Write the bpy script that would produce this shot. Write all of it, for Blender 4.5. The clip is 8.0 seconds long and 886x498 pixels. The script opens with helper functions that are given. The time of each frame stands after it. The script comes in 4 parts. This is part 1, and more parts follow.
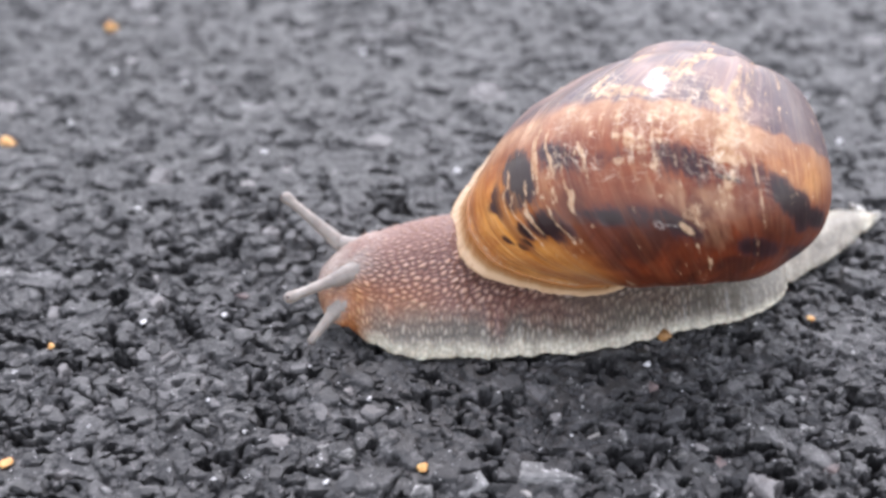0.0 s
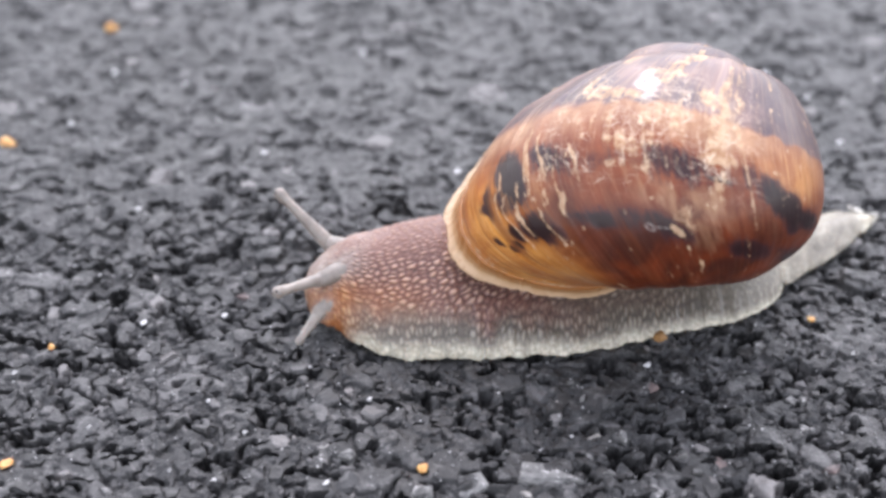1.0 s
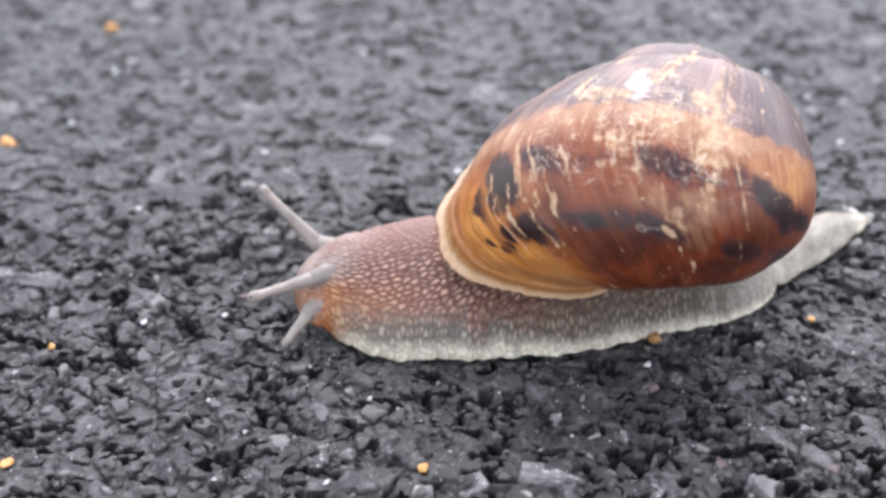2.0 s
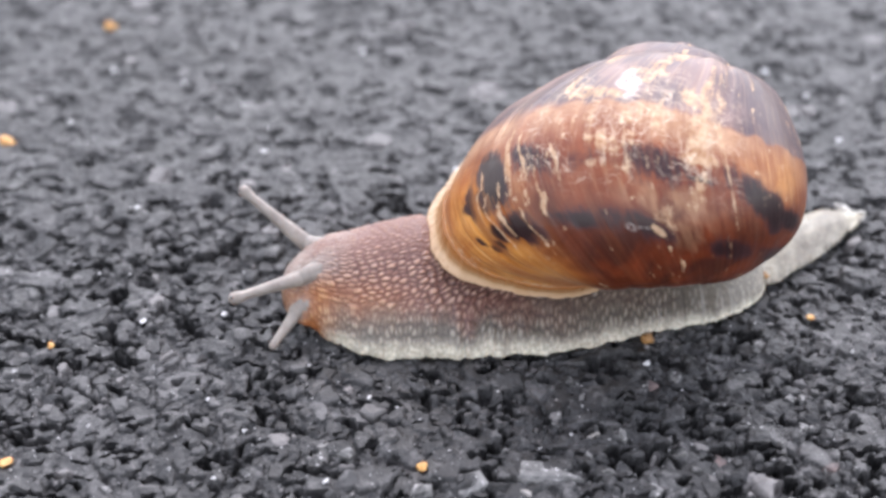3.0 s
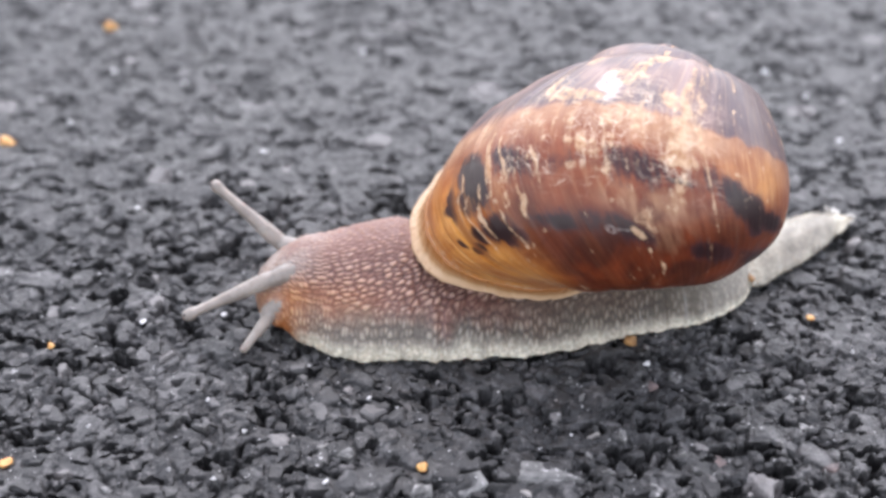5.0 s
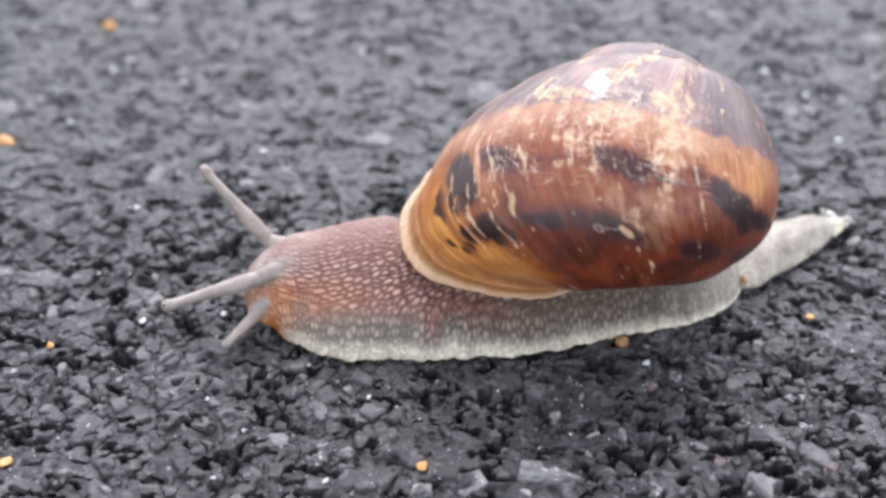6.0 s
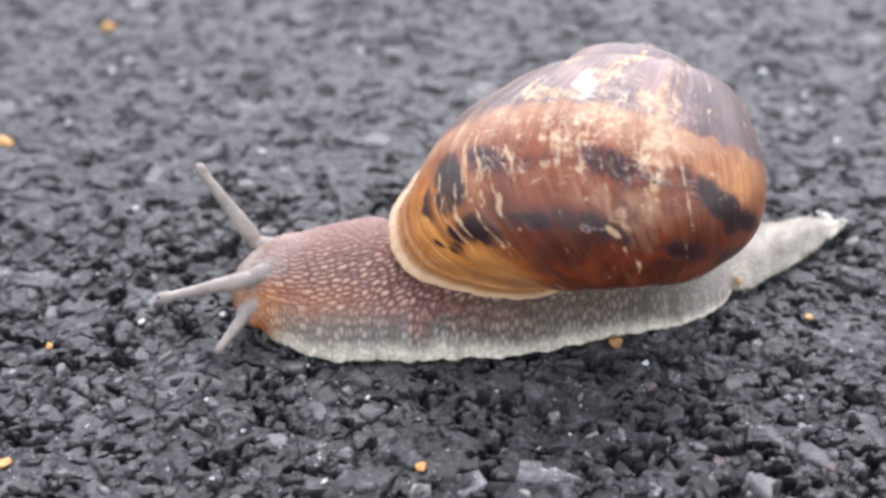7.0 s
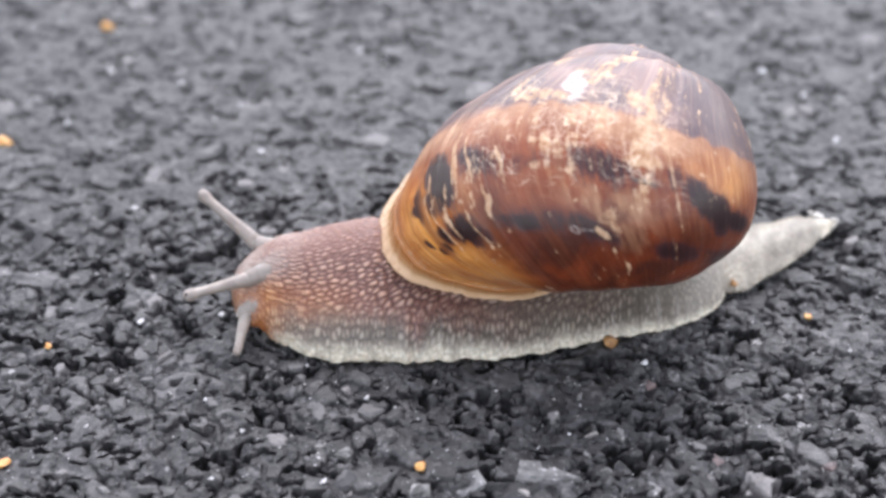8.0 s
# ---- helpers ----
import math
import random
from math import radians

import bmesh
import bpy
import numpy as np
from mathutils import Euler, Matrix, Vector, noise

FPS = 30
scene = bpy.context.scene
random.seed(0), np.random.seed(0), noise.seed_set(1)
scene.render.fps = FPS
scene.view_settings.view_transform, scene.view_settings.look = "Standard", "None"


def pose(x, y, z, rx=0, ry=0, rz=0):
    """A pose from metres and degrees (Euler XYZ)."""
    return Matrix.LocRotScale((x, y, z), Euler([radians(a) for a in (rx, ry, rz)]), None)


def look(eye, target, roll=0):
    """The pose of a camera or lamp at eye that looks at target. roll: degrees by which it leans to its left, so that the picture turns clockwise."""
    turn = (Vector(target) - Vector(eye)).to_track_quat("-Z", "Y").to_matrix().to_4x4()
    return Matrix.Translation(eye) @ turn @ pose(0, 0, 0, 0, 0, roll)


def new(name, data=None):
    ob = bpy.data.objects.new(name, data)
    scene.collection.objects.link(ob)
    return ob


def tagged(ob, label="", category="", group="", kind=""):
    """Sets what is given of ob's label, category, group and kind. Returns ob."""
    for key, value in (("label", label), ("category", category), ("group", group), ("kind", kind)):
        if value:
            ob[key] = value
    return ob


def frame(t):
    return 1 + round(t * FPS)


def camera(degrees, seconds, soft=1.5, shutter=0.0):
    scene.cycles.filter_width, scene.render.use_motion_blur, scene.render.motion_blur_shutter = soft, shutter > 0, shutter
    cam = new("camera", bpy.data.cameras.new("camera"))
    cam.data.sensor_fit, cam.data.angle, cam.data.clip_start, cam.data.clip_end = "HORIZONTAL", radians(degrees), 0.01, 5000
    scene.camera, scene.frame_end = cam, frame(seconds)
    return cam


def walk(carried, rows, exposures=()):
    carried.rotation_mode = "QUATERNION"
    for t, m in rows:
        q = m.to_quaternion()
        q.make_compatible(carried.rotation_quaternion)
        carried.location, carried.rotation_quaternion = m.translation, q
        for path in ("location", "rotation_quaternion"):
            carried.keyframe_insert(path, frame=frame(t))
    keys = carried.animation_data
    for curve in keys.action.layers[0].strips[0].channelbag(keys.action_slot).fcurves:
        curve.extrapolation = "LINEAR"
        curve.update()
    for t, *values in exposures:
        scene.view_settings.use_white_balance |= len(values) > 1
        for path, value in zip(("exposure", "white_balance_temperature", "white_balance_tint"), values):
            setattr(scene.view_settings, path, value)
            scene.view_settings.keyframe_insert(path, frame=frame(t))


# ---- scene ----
MM = 0.001

# camera: held by a hand a few centimetres over the road, nearly still
cam = camera(45, 8.0, soft=3.0)
cam.data.dof.use_dof = True
cam.data.dof.focus_distance = 0.080
cam.data.dof.aperture_fstop = 23.0
EYE = (0.0, -0.0749, 0.0585)
walk(cam, [
    (0.0, look(EYE, (0.00000, 0.00000, 0.0))),
    (0.5, look(EYE, (-0.00008, -0.00019, 0.0))),
    (1.0, look(EYE, (-0.00002, 0.00011, 0.0))),
    (1.5, look(EYE, (-0.00007, 0.00011, 0.0))),
    (3.0, look(EYE, (0.00003, -0.00012, 0.0))),
    (3.5, look(EYE, (-0.00001, 0.00000, 0.0))),
    (4.0, look(EYE, (-0.00008, -0.00008, 0.0))),
    (4.5, look(EYE, (0.00000, -0.00002, 0.0))),
    (6.0, look(EYE, (0.00007, -0.00018, 0.0))),
    (6.5, look(EYE, (0.00040, 0.00000, 0.0))),
    (7.0, look(EYE, (0.00017, -0.00013, 0.0))),
    (7.5, look(EYE, (-0.00006, 0.00000, 0.0))),
    (8.0, look(EYE, (0.00024, -0.00015, 0.0))),
], exposures=[(0.0, 1.70, 6200, 17), (8.0, 1.70, 6200, 17)])

# overcast daylight: a pale sky and a wide, weak sun high behind the snail
SUN_EL, SUN_AZ = 54.0, 8.0
world = bpy.data.worlds.new("sky")
scene.world = world
world.use_nodes = True
wn, wl = world.node_tree.nodes, world.node_tree.links
sky = wn.new("ShaderNodeTexSky")
sky.sky_type = "NISHITA"
sky.sun_disc = False
sky.sun_elevation, sky.sun_rotation = radians(SUN_EL), radians(SUN_AZ)
sky.dust_density, sky.air_density, sky.ozone_density = 1.0, 1.6, 1.0
grey = wn.new("ShaderNodeHueSaturation")
grey.inputs["Saturation"].default_value = 0.30
wl.new(sky.outputs[0], grey.inputs["Color"])
wl.new(grey.outputs[0], wn["Background"].inputs["Color"])
wn["Background"].inputs["Strength"].default_value = 0.13
sun = new("sun", bpy.data.lights.new("sun", "SUN"))
sun.data.energy, sun.data.angle, sun.data.color = 0.70, radians(60), (1.0, 0.97, 0.94)
a, e = radians(SUN_AZ), radians(SUN_EL)
sun.matrix_world = look((math.sin(a) * math.cos(e), math.cos(a) * math.cos(e), math.sin(e)), (0, 0, 0))


# ---- materials ----
class Nodes:
    """A short way to write node materials."""

    def __init__(self, name):
        self.mat = bpy.data.materials.new(name)
        self.mat.use_nodes = True
        self.tree = self.mat.node_tree
        self.bsdf = self.tree.nodes["Principled BSDF"]

    def put(self, socket, value):
        if isinstance(value, bpy.types.NodeSocket):
            self.tree.links.new(value, socket)
        else:
            socket.default_value = value

    def node(self, kind, out=0, props=(), **sockets):
        n = self.tree.nodes.new(kind)
        for key, value in dict(props).items():
            if key == "data_type":
                n.data_type = value
            elif key == "operation":
                n.operation = value
            elif key == "attribute_name":
                n.attribute_name = value
            elif key == "feature":
                n.feature = value
            elif key == "blend_type":
                n.blend_type = value
        for key, value in sockets.items():
            self.put(n.inputs[int(key[1:]) if key[0] == "i" and key[1:].isdigit() else key], value)
        return n.outputs[out]

    def coords(self):
        return self.node("ShaderNodeTexCoord", out=3)

    def uv(self):
        return self.node("ShaderNodeTexCoord", out=2)

    def attr(self, name, out=0):
        return self.node("ShaderNodeAttribute", out=out, props={"attribute_name": name})

    def split(self, vec):
        n = self.tree.nodes.new("ShaderNodeSeparateXYZ")
        self.put(n.inputs[0], vec)
        return n.outputs[0], n.outputs[1], n.outputs[2]

    def noise(self, vec, scale, detail=3.0, rough=0.55, stretch=None, out=0, warp=0.0):
        if stretch:
            vec = self.node("ShaderNodeVectorMath", props={"operation": "MULTIPLY"}, i0=vec, i1=stretch)
        return self.node("ShaderNodeTexNoise", out=out, Vector=vec, Scale=scale, Detail=detail, Roughness=rough, Distortion=warp)

    def math(self, op, a, b=0.0):
        return self.node("ShaderNodeMath", props={"operation": op}, i0=a, i1=b)

    def ramp(self, value, *stops):
        n = self.tree.nodes.new("ShaderNodeValToRGB")
        els = n.color_ramp.elements
        while len(els) < len(stops):
            els.new(0.5)
        for el, (at, c) in zip(els, stops):
            el.position = at
            el.color = (c, c, c, 1) if isinstance(c, (int, float)) else (*c, 1)
        self.put(n.inputs[0], value)
        return n.outputs[0]

    def mix(self, fac, a, b, blend="MIX"):
        n = self.tree.nodes.new("ShaderNodeMix")
        n.data_type, n.blend_type = "RGBA", blend
        for socket, value in ((n.inputs[0], fac), (n.inputs[6], a), (n.inputs[7], b)):
            self.put(socket, (*value, 1) if isinstance(value, tuple) and len(value) == 3 else value)
        return n.outputs[2]

    def bump(self, height, strength, distance, under=None):
        n = self.tree.nodes.new("ShaderNodeBump")
        self.put(n.inputs["Strength"], strength)
        self.put(n.inputs["Distance"], distance)
        self.put(n.inputs["Height"], height)
        if under is not None:
            self.put(n.inputs["Normal"], under)
        return n.outputs[0]

    def finish(self, color, rough, normal=None, **more):
        self.put(self.bsdf.inputs["Base Color"], (*color, 1) if isinstance(color, tuple) else color)
        self.put(self.bsdf.inputs["Roughness"], rough)
        if normal is not None:
            self.put(self.bsdf.inputs["Normal"], normal)
        for key, value in more.items():
            self.put(self.bsdf.inputs[key.replace("_", " ")], value)
        return self.mat


def asphalt_material(name, sheet):
    n = Nodes(name)
    co = n.node("ShaderNodeNewGeometry", out=0)
    rnd = n.attr("tone", out=2) if sheet else n.node("ShaderNodeObjectInfo", out=5)
    tone = n.ramp(rnd, (0.0, (0.0095, 0.0088, 0.0086)), (0.35, (0.0155, 0.0147, 0.0145)), (0.75, (0.028, 0.0266, 0.0262)),
                  (0.88, (0.050, 0.048, 0.0475)), (0.95, (0.115, 0.110, 0.107)), (1.0, (0.23, 0.212, 0.203)))
    mottle = n.noise(co, 900, 4, 0.6)
    col = n.mix(n.ramp(mottle, (0.47, 0.0), (0.72, 0.6)), tone, (0.066, 0.063, 0.062))
    fleck = n.noise(co, 3800, 2, 0.5)
    col = n.mix(n.ramp(fleck, (0.64, 0.0), (0.71, 0.6)), col, (0.19, 0.183, 0.180))
    worn = n.noise(co, 120, 3, 0.6)
    col = n.mix(n.ramp(worn, (0.45, 0.0), (0.75, 0.3)), col, (0.055, 0.053, 0.053))
    rough = n.math("ADD", n.ramp(n.noise(co, 1100, 3), (0.3, 0.34), (0.7, 0.52)), n.math("MULTIPLY", rnd, 0.16))
    dusty = n.noise(co, 620, 5, 0.75, warp=0.6)
    col = n.mix(n.ramp(dusty, (0.53, 0.0), (0.64, 0.68)), col, (0.165, 0.157, 0.153))
    bent = n.node("ShaderNodeVectorMath", i0=co, i1=n.node("ShaderNodeVectorMath", props={"operation": "SCALE"}, i0=n.noise(co, 1500, 3, out=1), Scale=0.0007))
    chip = n.split(n.node("ShaderNodeTexVoronoi", out=1, Vector=bent, Scale=1700.0))[1]
    b = n.bump(n.noise(co, 6500, 3, 0.65), 0.35, 0.00006)
    b = n.bump(n.noise(co, 1900, 4, 0.65), 0.75, 0.00018, b)
    b = n.bump(chip, 0.6, 0.00010, b)
    return n.finish(col, rough, b, Specular_IOR_Level=0.52)


def shell_material():
    n = Nodes("snail_shell")
    uv, co = n.uv(), n.coords()
    dark, pale, upper = n.split(n.attr("pattern", out=1))
    gold, red, highlight_mark = n.split(n.attr("tint", out=1))
    scratch, tan, dull = n.split(n.attr("wear", out=1))
    # fine growth lines run across the whorl
    line = n.noise(uv, 1.0, 4, 0.7, stretch=(300.0, 9.0, 1.0), warp=0.4)
    line2 = n.noise(uv, 1.0, 3, 0.6, stretch=(90.0, 4.0, 1.0), warp=0.8)
    fine = n.noise(co, 1500, 5, 0.7)
    cloud = n.noise(co, 330, 4, 0.6, warp=0.5)
    col = n.mix(n.ramp(cloud, (0.35, 0.0), (0.7, 1.0)), (0.170, 0.036, 0.011), (0.325, 0.096, 0.034))
    col = n.mix(n.ramp(n.noise(co, 140, 3, 0.6), (0.48, 0.0), (0.72, 0.6)), col, (0.17, 0.048, 0.024))
    # red-brown lower side, its colour darkened further to hold the shade there
    col = n.mix(red, col, n.mix(n.ramp(cloud, (0.38, 0.0), (0.66, 1.0)), (0.050, 0.0075, 0.0022), (0.160, 0.026, 0.0042)))
    col = n.mix(gold, col, n.mix(n.ramp(cloud, (0.4, 0.0), (0.65, 1.0)), (0.40, 0.120, 0.016), (0.66, 0.285, 0.055)))
    col = n.mix(n.math("MULTIPLY", gold, n.ramp(line2, (0.36, 0.45), (0.48, 0.0))), col, (0.16, 0.040, 0.010))
    col = n.mix(n.math("MULTIPLY", gold, n.ramp(line, (0.56, 0.0), (0.66, 0.7))), col, (0.78, 0.42, 0.13))
    tan = n.math("MULTIPLY", tan, n.math("SUBTRACT", 1.0, n.math("MULTIPLY", gold, 0.85)))
    col = n.mix(tan, col, n.mix(n.ramp(cloud, (0.4, 0.0), (0.65, 1.0)), (0.38, 0.195, 0.100), (0.60, 0.380, 0.230)))
    # greyed upper side: part of the sky's sheen is put into its colour
    col = n.mix(upper, col, (0.23, 0.142, 0.124))
    col = n.mix(dull, col, (0.095, 0.060, 0.065))
    speckle = n.noise(co, 2400, 4, 0.7)
    col = n.mix(n.math("MULTIPLY", n.ramp(speckle, (0.50, 0.0), (0.66, 1.0)), n.math("MULTIPLY", tan, 0.8)), col, (0.27, 0.100, 0.040))
    col = n.mix(n.math("MULTIPLY", n.ramp(line, (0.50, 0.0), (0.72, 1.0)), n.ramp(red, (0.2, 0.28), (0.9, 0.05))), col, (0.74, 0.46, 0.24))
    col = n.mix(n.math("MULTIPLY", n.ramp(line2, (0.30, 1.0), (0.48, 0.0)), n.ramp(upper, (0.2, 0.40), (0.8, 0.18))), col, (0.20, 0.060, 0.024))
    edge = n.math("ADD", dark, n.math("MULTIPLY", n.math("SUBTRACT", fine, 0.5), 0.9))
    edge = n.math("ADD", edge, n.math("MULTIPLY", n.math("SUBTRACT", line, 0.5), 1.8))
    edge = n.math("ADD", edge, n.math("MULTIPLY", n.math("SUBTRACT", cloud, 0.5), 0.7))
    edge = n.math("MULTIPLY", n.ramp(edge, (0.27, 0.0), (0.60, 1.0)), n.ramp(dark, (0.15, 0.35), (0.65, 0.99)))
    edge = n.math("MULTIPLY", edge, n.math("MAXIMUM", n.ramp(line2, (0.34, 0.6), (0.48, 1.0)), n.ramp(dark, (0.7, 0.0), (0.95, 1.0))))
    col = n.mix(edge, col, n.mix(n.ramp(dark, (0.40, 0.0), (0.90, 1.0)), (0.060, 0.019, 0.020), (0.016, 0.0045, 0.0055)))
    worn = n.math("ADD", pale, n.math("MULTIPLY", n.math("SUBTRACT", fine, 0.5), 1.3))
    worn = n.math("ADD", worn, n.math("MULTIPLY", n.math("SUBTRACT", line, 0.5), 1.1))
    worn = n.math("ADD", worn, n.math("MULTIPLY", n.math("SUBTRACT", n.noise(co, 620, 4, 0.65, warp=0.8), 0.5), 0.9))
    flake = n.ramp(worn, (0.42, 0.0), (0.68, 0.80))
    col = n.mix(flake, col, n.mix(n.ramp(fine, (0.4, 0.0), (0.65, 1.0)), (0.46, 0.26, 0.13), (0.66, 0.46, 0.29)))
    # hair-thin scratches in two directions
    s1 = n.math("ABSOLUTE", n.math("SUBTRACT", n.noise(uv, 1.0, 2, 0.5, stretch=(46.0, 22.0, 1.0), warp=0.6), 0.5))
    s2 = n.math("ABSOLUTE", n.math("SUBTRACT", n.noise(uv, 1.0, 2, 0.5, stretch=(18.0, 70.0, 4.0), warp=0.9), 0.5))
    hair = n.math("MAXIMUM", n.ramp(s1, (0.004, 1.0), (0.014, 0.0)), n.ramp(s2, (0.003, 1.0), (0.012, 0.0)))
    s3 = n.math("ABSOLUTE", n.math("SUBTRACT", n.noise(co, 430, 3, 0.6, warp=1.4), 0.5))
    hair = n.math("MAXIMUM", hair, n.math("MULTIPLY", n.ramp(s3, (0.004, 0.8), (0.022, 0.0)), n.ramp(scratch, (0.5, 0.0), (1.1, 0.6))))
    hair = n.math("MULTIPLY", n.math("MULTIPLY", hair, scratch), n.ramp(n.noise(co, 380, 2), (0.40, 0.0), (0.60, 0.70)))
    col = n.mix(hair, col, (0.80, 0.62, 0.46))
    # the white highlight on top, painted as colour, and the small ring mark
    col = n.mix(n.math("MULTIPLY", highlight_mark, n.ramp(fine, (0.36, 0.1), (0.5, 1.0))), col, (0.72, 0.64, 0.58))
    rough = n.ramp(n.noise(co, 700, 4, 0.6), (0.3, 0.30), (0.75, 0.50))
    rough = n.mix(flake, rough, (0.6, 0.6, 0.6))
    b = n.bump(line, 0.20, 0.00010)
    b = n.bump(line2, 0.25, 0.00016, b)
    b = n.bump(flake, 0.30, 0.00008, b)
    return n.finish(col, rough, b, Coat_Weight=0.19, Coat_Roughness=0.17, Specular_IOR_Level=0.38)


def skin_material(name):
    n = Nodes(name)
    co = n.coords()
    zone = n.attr("zone", out=0)
    back, amber, edge = n.split(zone)
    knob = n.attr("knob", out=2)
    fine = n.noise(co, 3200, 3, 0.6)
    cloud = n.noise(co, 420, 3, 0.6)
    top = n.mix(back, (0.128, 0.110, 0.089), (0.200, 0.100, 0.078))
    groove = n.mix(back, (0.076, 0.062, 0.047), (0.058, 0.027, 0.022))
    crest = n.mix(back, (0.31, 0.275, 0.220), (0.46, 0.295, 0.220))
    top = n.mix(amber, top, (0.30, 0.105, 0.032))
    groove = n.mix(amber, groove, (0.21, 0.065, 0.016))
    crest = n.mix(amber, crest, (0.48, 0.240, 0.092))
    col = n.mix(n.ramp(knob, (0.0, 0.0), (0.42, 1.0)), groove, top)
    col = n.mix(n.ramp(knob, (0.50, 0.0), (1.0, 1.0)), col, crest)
    col = n.mix(n.ramp(cloud, (0.45, 0.0), (0.8, 0.30)), col, n.mix(back, (0.17, 0.150, 0.128), (0.15, 0.070, 0.064)))
    soft = n.attr("muzzle", out=2)
    col = n.mix(n.math("MULTIPLY", soft, 0.85), col, n.mix(n.ramp(fine, (0.4, 0.0), (0.62, 1.0)), (0.31, 0.245, 0.212), (0.44, 0.365, 0.315)))
    col = n.mix(edge, col, n.mix(n.ramp(fine, (0.40, 0.0), (0.62, 1.0)), (0.42, 0.380, 0.295), (0.66, 0.605, 0.480)))
    col = n.mix(n.ramp(fine, (0.62, 0.0), (0.78, 0.18)), col, (0.62, 0.56, 0.47))
    rough = n.ramp(n.noise(co, 1800, 3), (0.3, 0.26), (0.7, 0.44))
    b = n.bump(fine, 0.35, 0.00006)
    return n.finish(col, rough, b, Subsurface_Weight=0.18, Subsurface_Radius=(1.0, 0.55, 0.35), Subsurface_Scale=0.0007, Specular_IOR_Level=0.4)


def tentacle_material():
    n = Nodes("tentacle_skin")
    co = n.coords()
    c = n.mix(n.ramp(n.noise(co, 900, 4), (0.35, 0.0), (0.7, 1.0)), (0.225, 0.193, 0.168), (0.345, 0.305, 0.265))
    c = n.mix(n.ramp(n.noise(co, 4200, 2), (0.60, 0.0), (0.72, 0.5)), c, (0.20, 0.135, 0.120))
    b = n.bump(n.noise(co, 3000, 3, stretch=(1.0, 1.0, 0.5)), 0.5, 0.00007)
    return n.finish(c, 0.36, b, Subsurface_Weight=0.3, Subsurface_Radius=(1.0, 0.6, 0.45), Subsurface_Scale=0.0008)


def worn_stone_material():
    """Bitumen worn off a pale stone: dark remnants, grey stone, white broken crystals."""
    n = Nodes("pale_chipping")
    co = n.node("ShaderNodeNewGeometry", out=0)
    film, bits = n.noise(co, 520, 5, 0.7, warp=0.7), n.noise(co, 1900, 4, 0.65, warp=0.4)
    c = n.ramp(n.noise(co, 900, 4, 0.6), (0.3, (0.10, 0.098, 0.094)), (0.7, (0.26, 0.25, 0.24)))
    c = n.mix(n.ramp(bits, (0.56, 0.0), (0.66, 0.9)), c, (0.58, 0.56, 0.54))
    c = n.mix(n.ramp(film, (0.51, 0.0), (0.60, 0.9)), c, (0.028, 0.027, 0.027))
    b = n.bump(bits, 0.7, 0.00018, n.bump(film, 0.7, 0.00025))
    return n.finish(c, n.ramp(bits, (0.4, 0.6), (0.65, 0.3)), b)


def lip_material():
    n = Nodes("shell_lip")
    co = n.coords()
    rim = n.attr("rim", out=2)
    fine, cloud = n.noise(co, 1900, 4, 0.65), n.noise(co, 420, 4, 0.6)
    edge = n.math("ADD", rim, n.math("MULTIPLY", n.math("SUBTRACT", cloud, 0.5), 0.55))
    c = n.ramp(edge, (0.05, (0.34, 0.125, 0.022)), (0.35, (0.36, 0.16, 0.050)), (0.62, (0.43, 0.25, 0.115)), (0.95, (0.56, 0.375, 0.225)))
    c = n.mix(n.ramp(fine, (0.30, 0.45), (0.46, 0.0)), c, (0.36, 0.17, 0.07))
    return n.finish(c, n.ramp(cloud, (0.3, 0.26), (0.7, 0.42)), n.bump(fine, 0.4, 0.00008), Coat_Weight=0.2, Coat_Roughness=0.2)


def plain(name, dark, light, scale, rough=0.5, **more):
    n = Nodes(name)
    co = n.coords()
    c = n.mix(n.ramp(n.noise(co, scale, 4, 0.6), (0.32, 0.0), (0.7, 1.0)), dark, light)
    b = n.bump(n.noise(co, scale * 3, 3), 0.5, 0.0001)
    return n.finish(c, rough, b, **more)


ASPHALT_PIECE = asphalt_material("bitumen_coated_stone", False)
ROAD = asphalt_material("asphalt", True)
SHELL = shell_material()
SKIN = skin_material("snail_skin")
FEELER = tentacle_material()
LIP = lip_material()
EYE_SPOT = plain("eye_spot", (0.02, 0.015, 0.015), (0.05, 0.04, 0.04), 3000, 0.25)
TAN = plain("tan_grain", (0.18, 0.08, 0.022), (0.42, 0.23, 0.085), 1200, 0.5)
AMBER = plain("amber_grain", (0.50, 0.23, 0.055), (0.80, 0.48, 0.18), 1500, 0.4, Subsurface_Weight=0.2, Subsurface_Scale=0.0005)
WHITE = plain("white_quartz", (0.42, 0.41, 0.40), (0.82, 0.81, 0.80), 1500, 0.55)
SPECK = plain("grey_mineral", (0.20, 0.195, 0.19), (0.72, 0.70, 0.68), 300, 0.3)
PALE = worn_stone_material()
PINK = plain("pink_chipping", (0.07, 0.058, 0.056), (0.26, 0.19, 0.175), 900, 0.5)
TORN = plain("torn_skin", (0.46, 0.43, 0.38), (0.74, 0.71, 0.65), 1500, 0.4)
CREAM = plain("off_white_stone", (0.22, 0.20, 0.18), (0.58, 0.54, 0.50), 900, 0.5)


# ---- helpers of this scene ----
def part(name, bm, material, parent, label="", smooth=True):
    me = bpy.data.meshes.new(name)
    bm.to_mesh(me)
    bm.free()
    return link(name, me, material, parent, label, smooth)


def link(name, me, material, parent=None, label="", smooth=True):
    me.materials.append(material)
    me.polygons.foreach_set("use_smooth", [smooth] * len(me.polygons))
    ob = new(name, me)
    ob.parent = parent
    return tagged(ob, label)


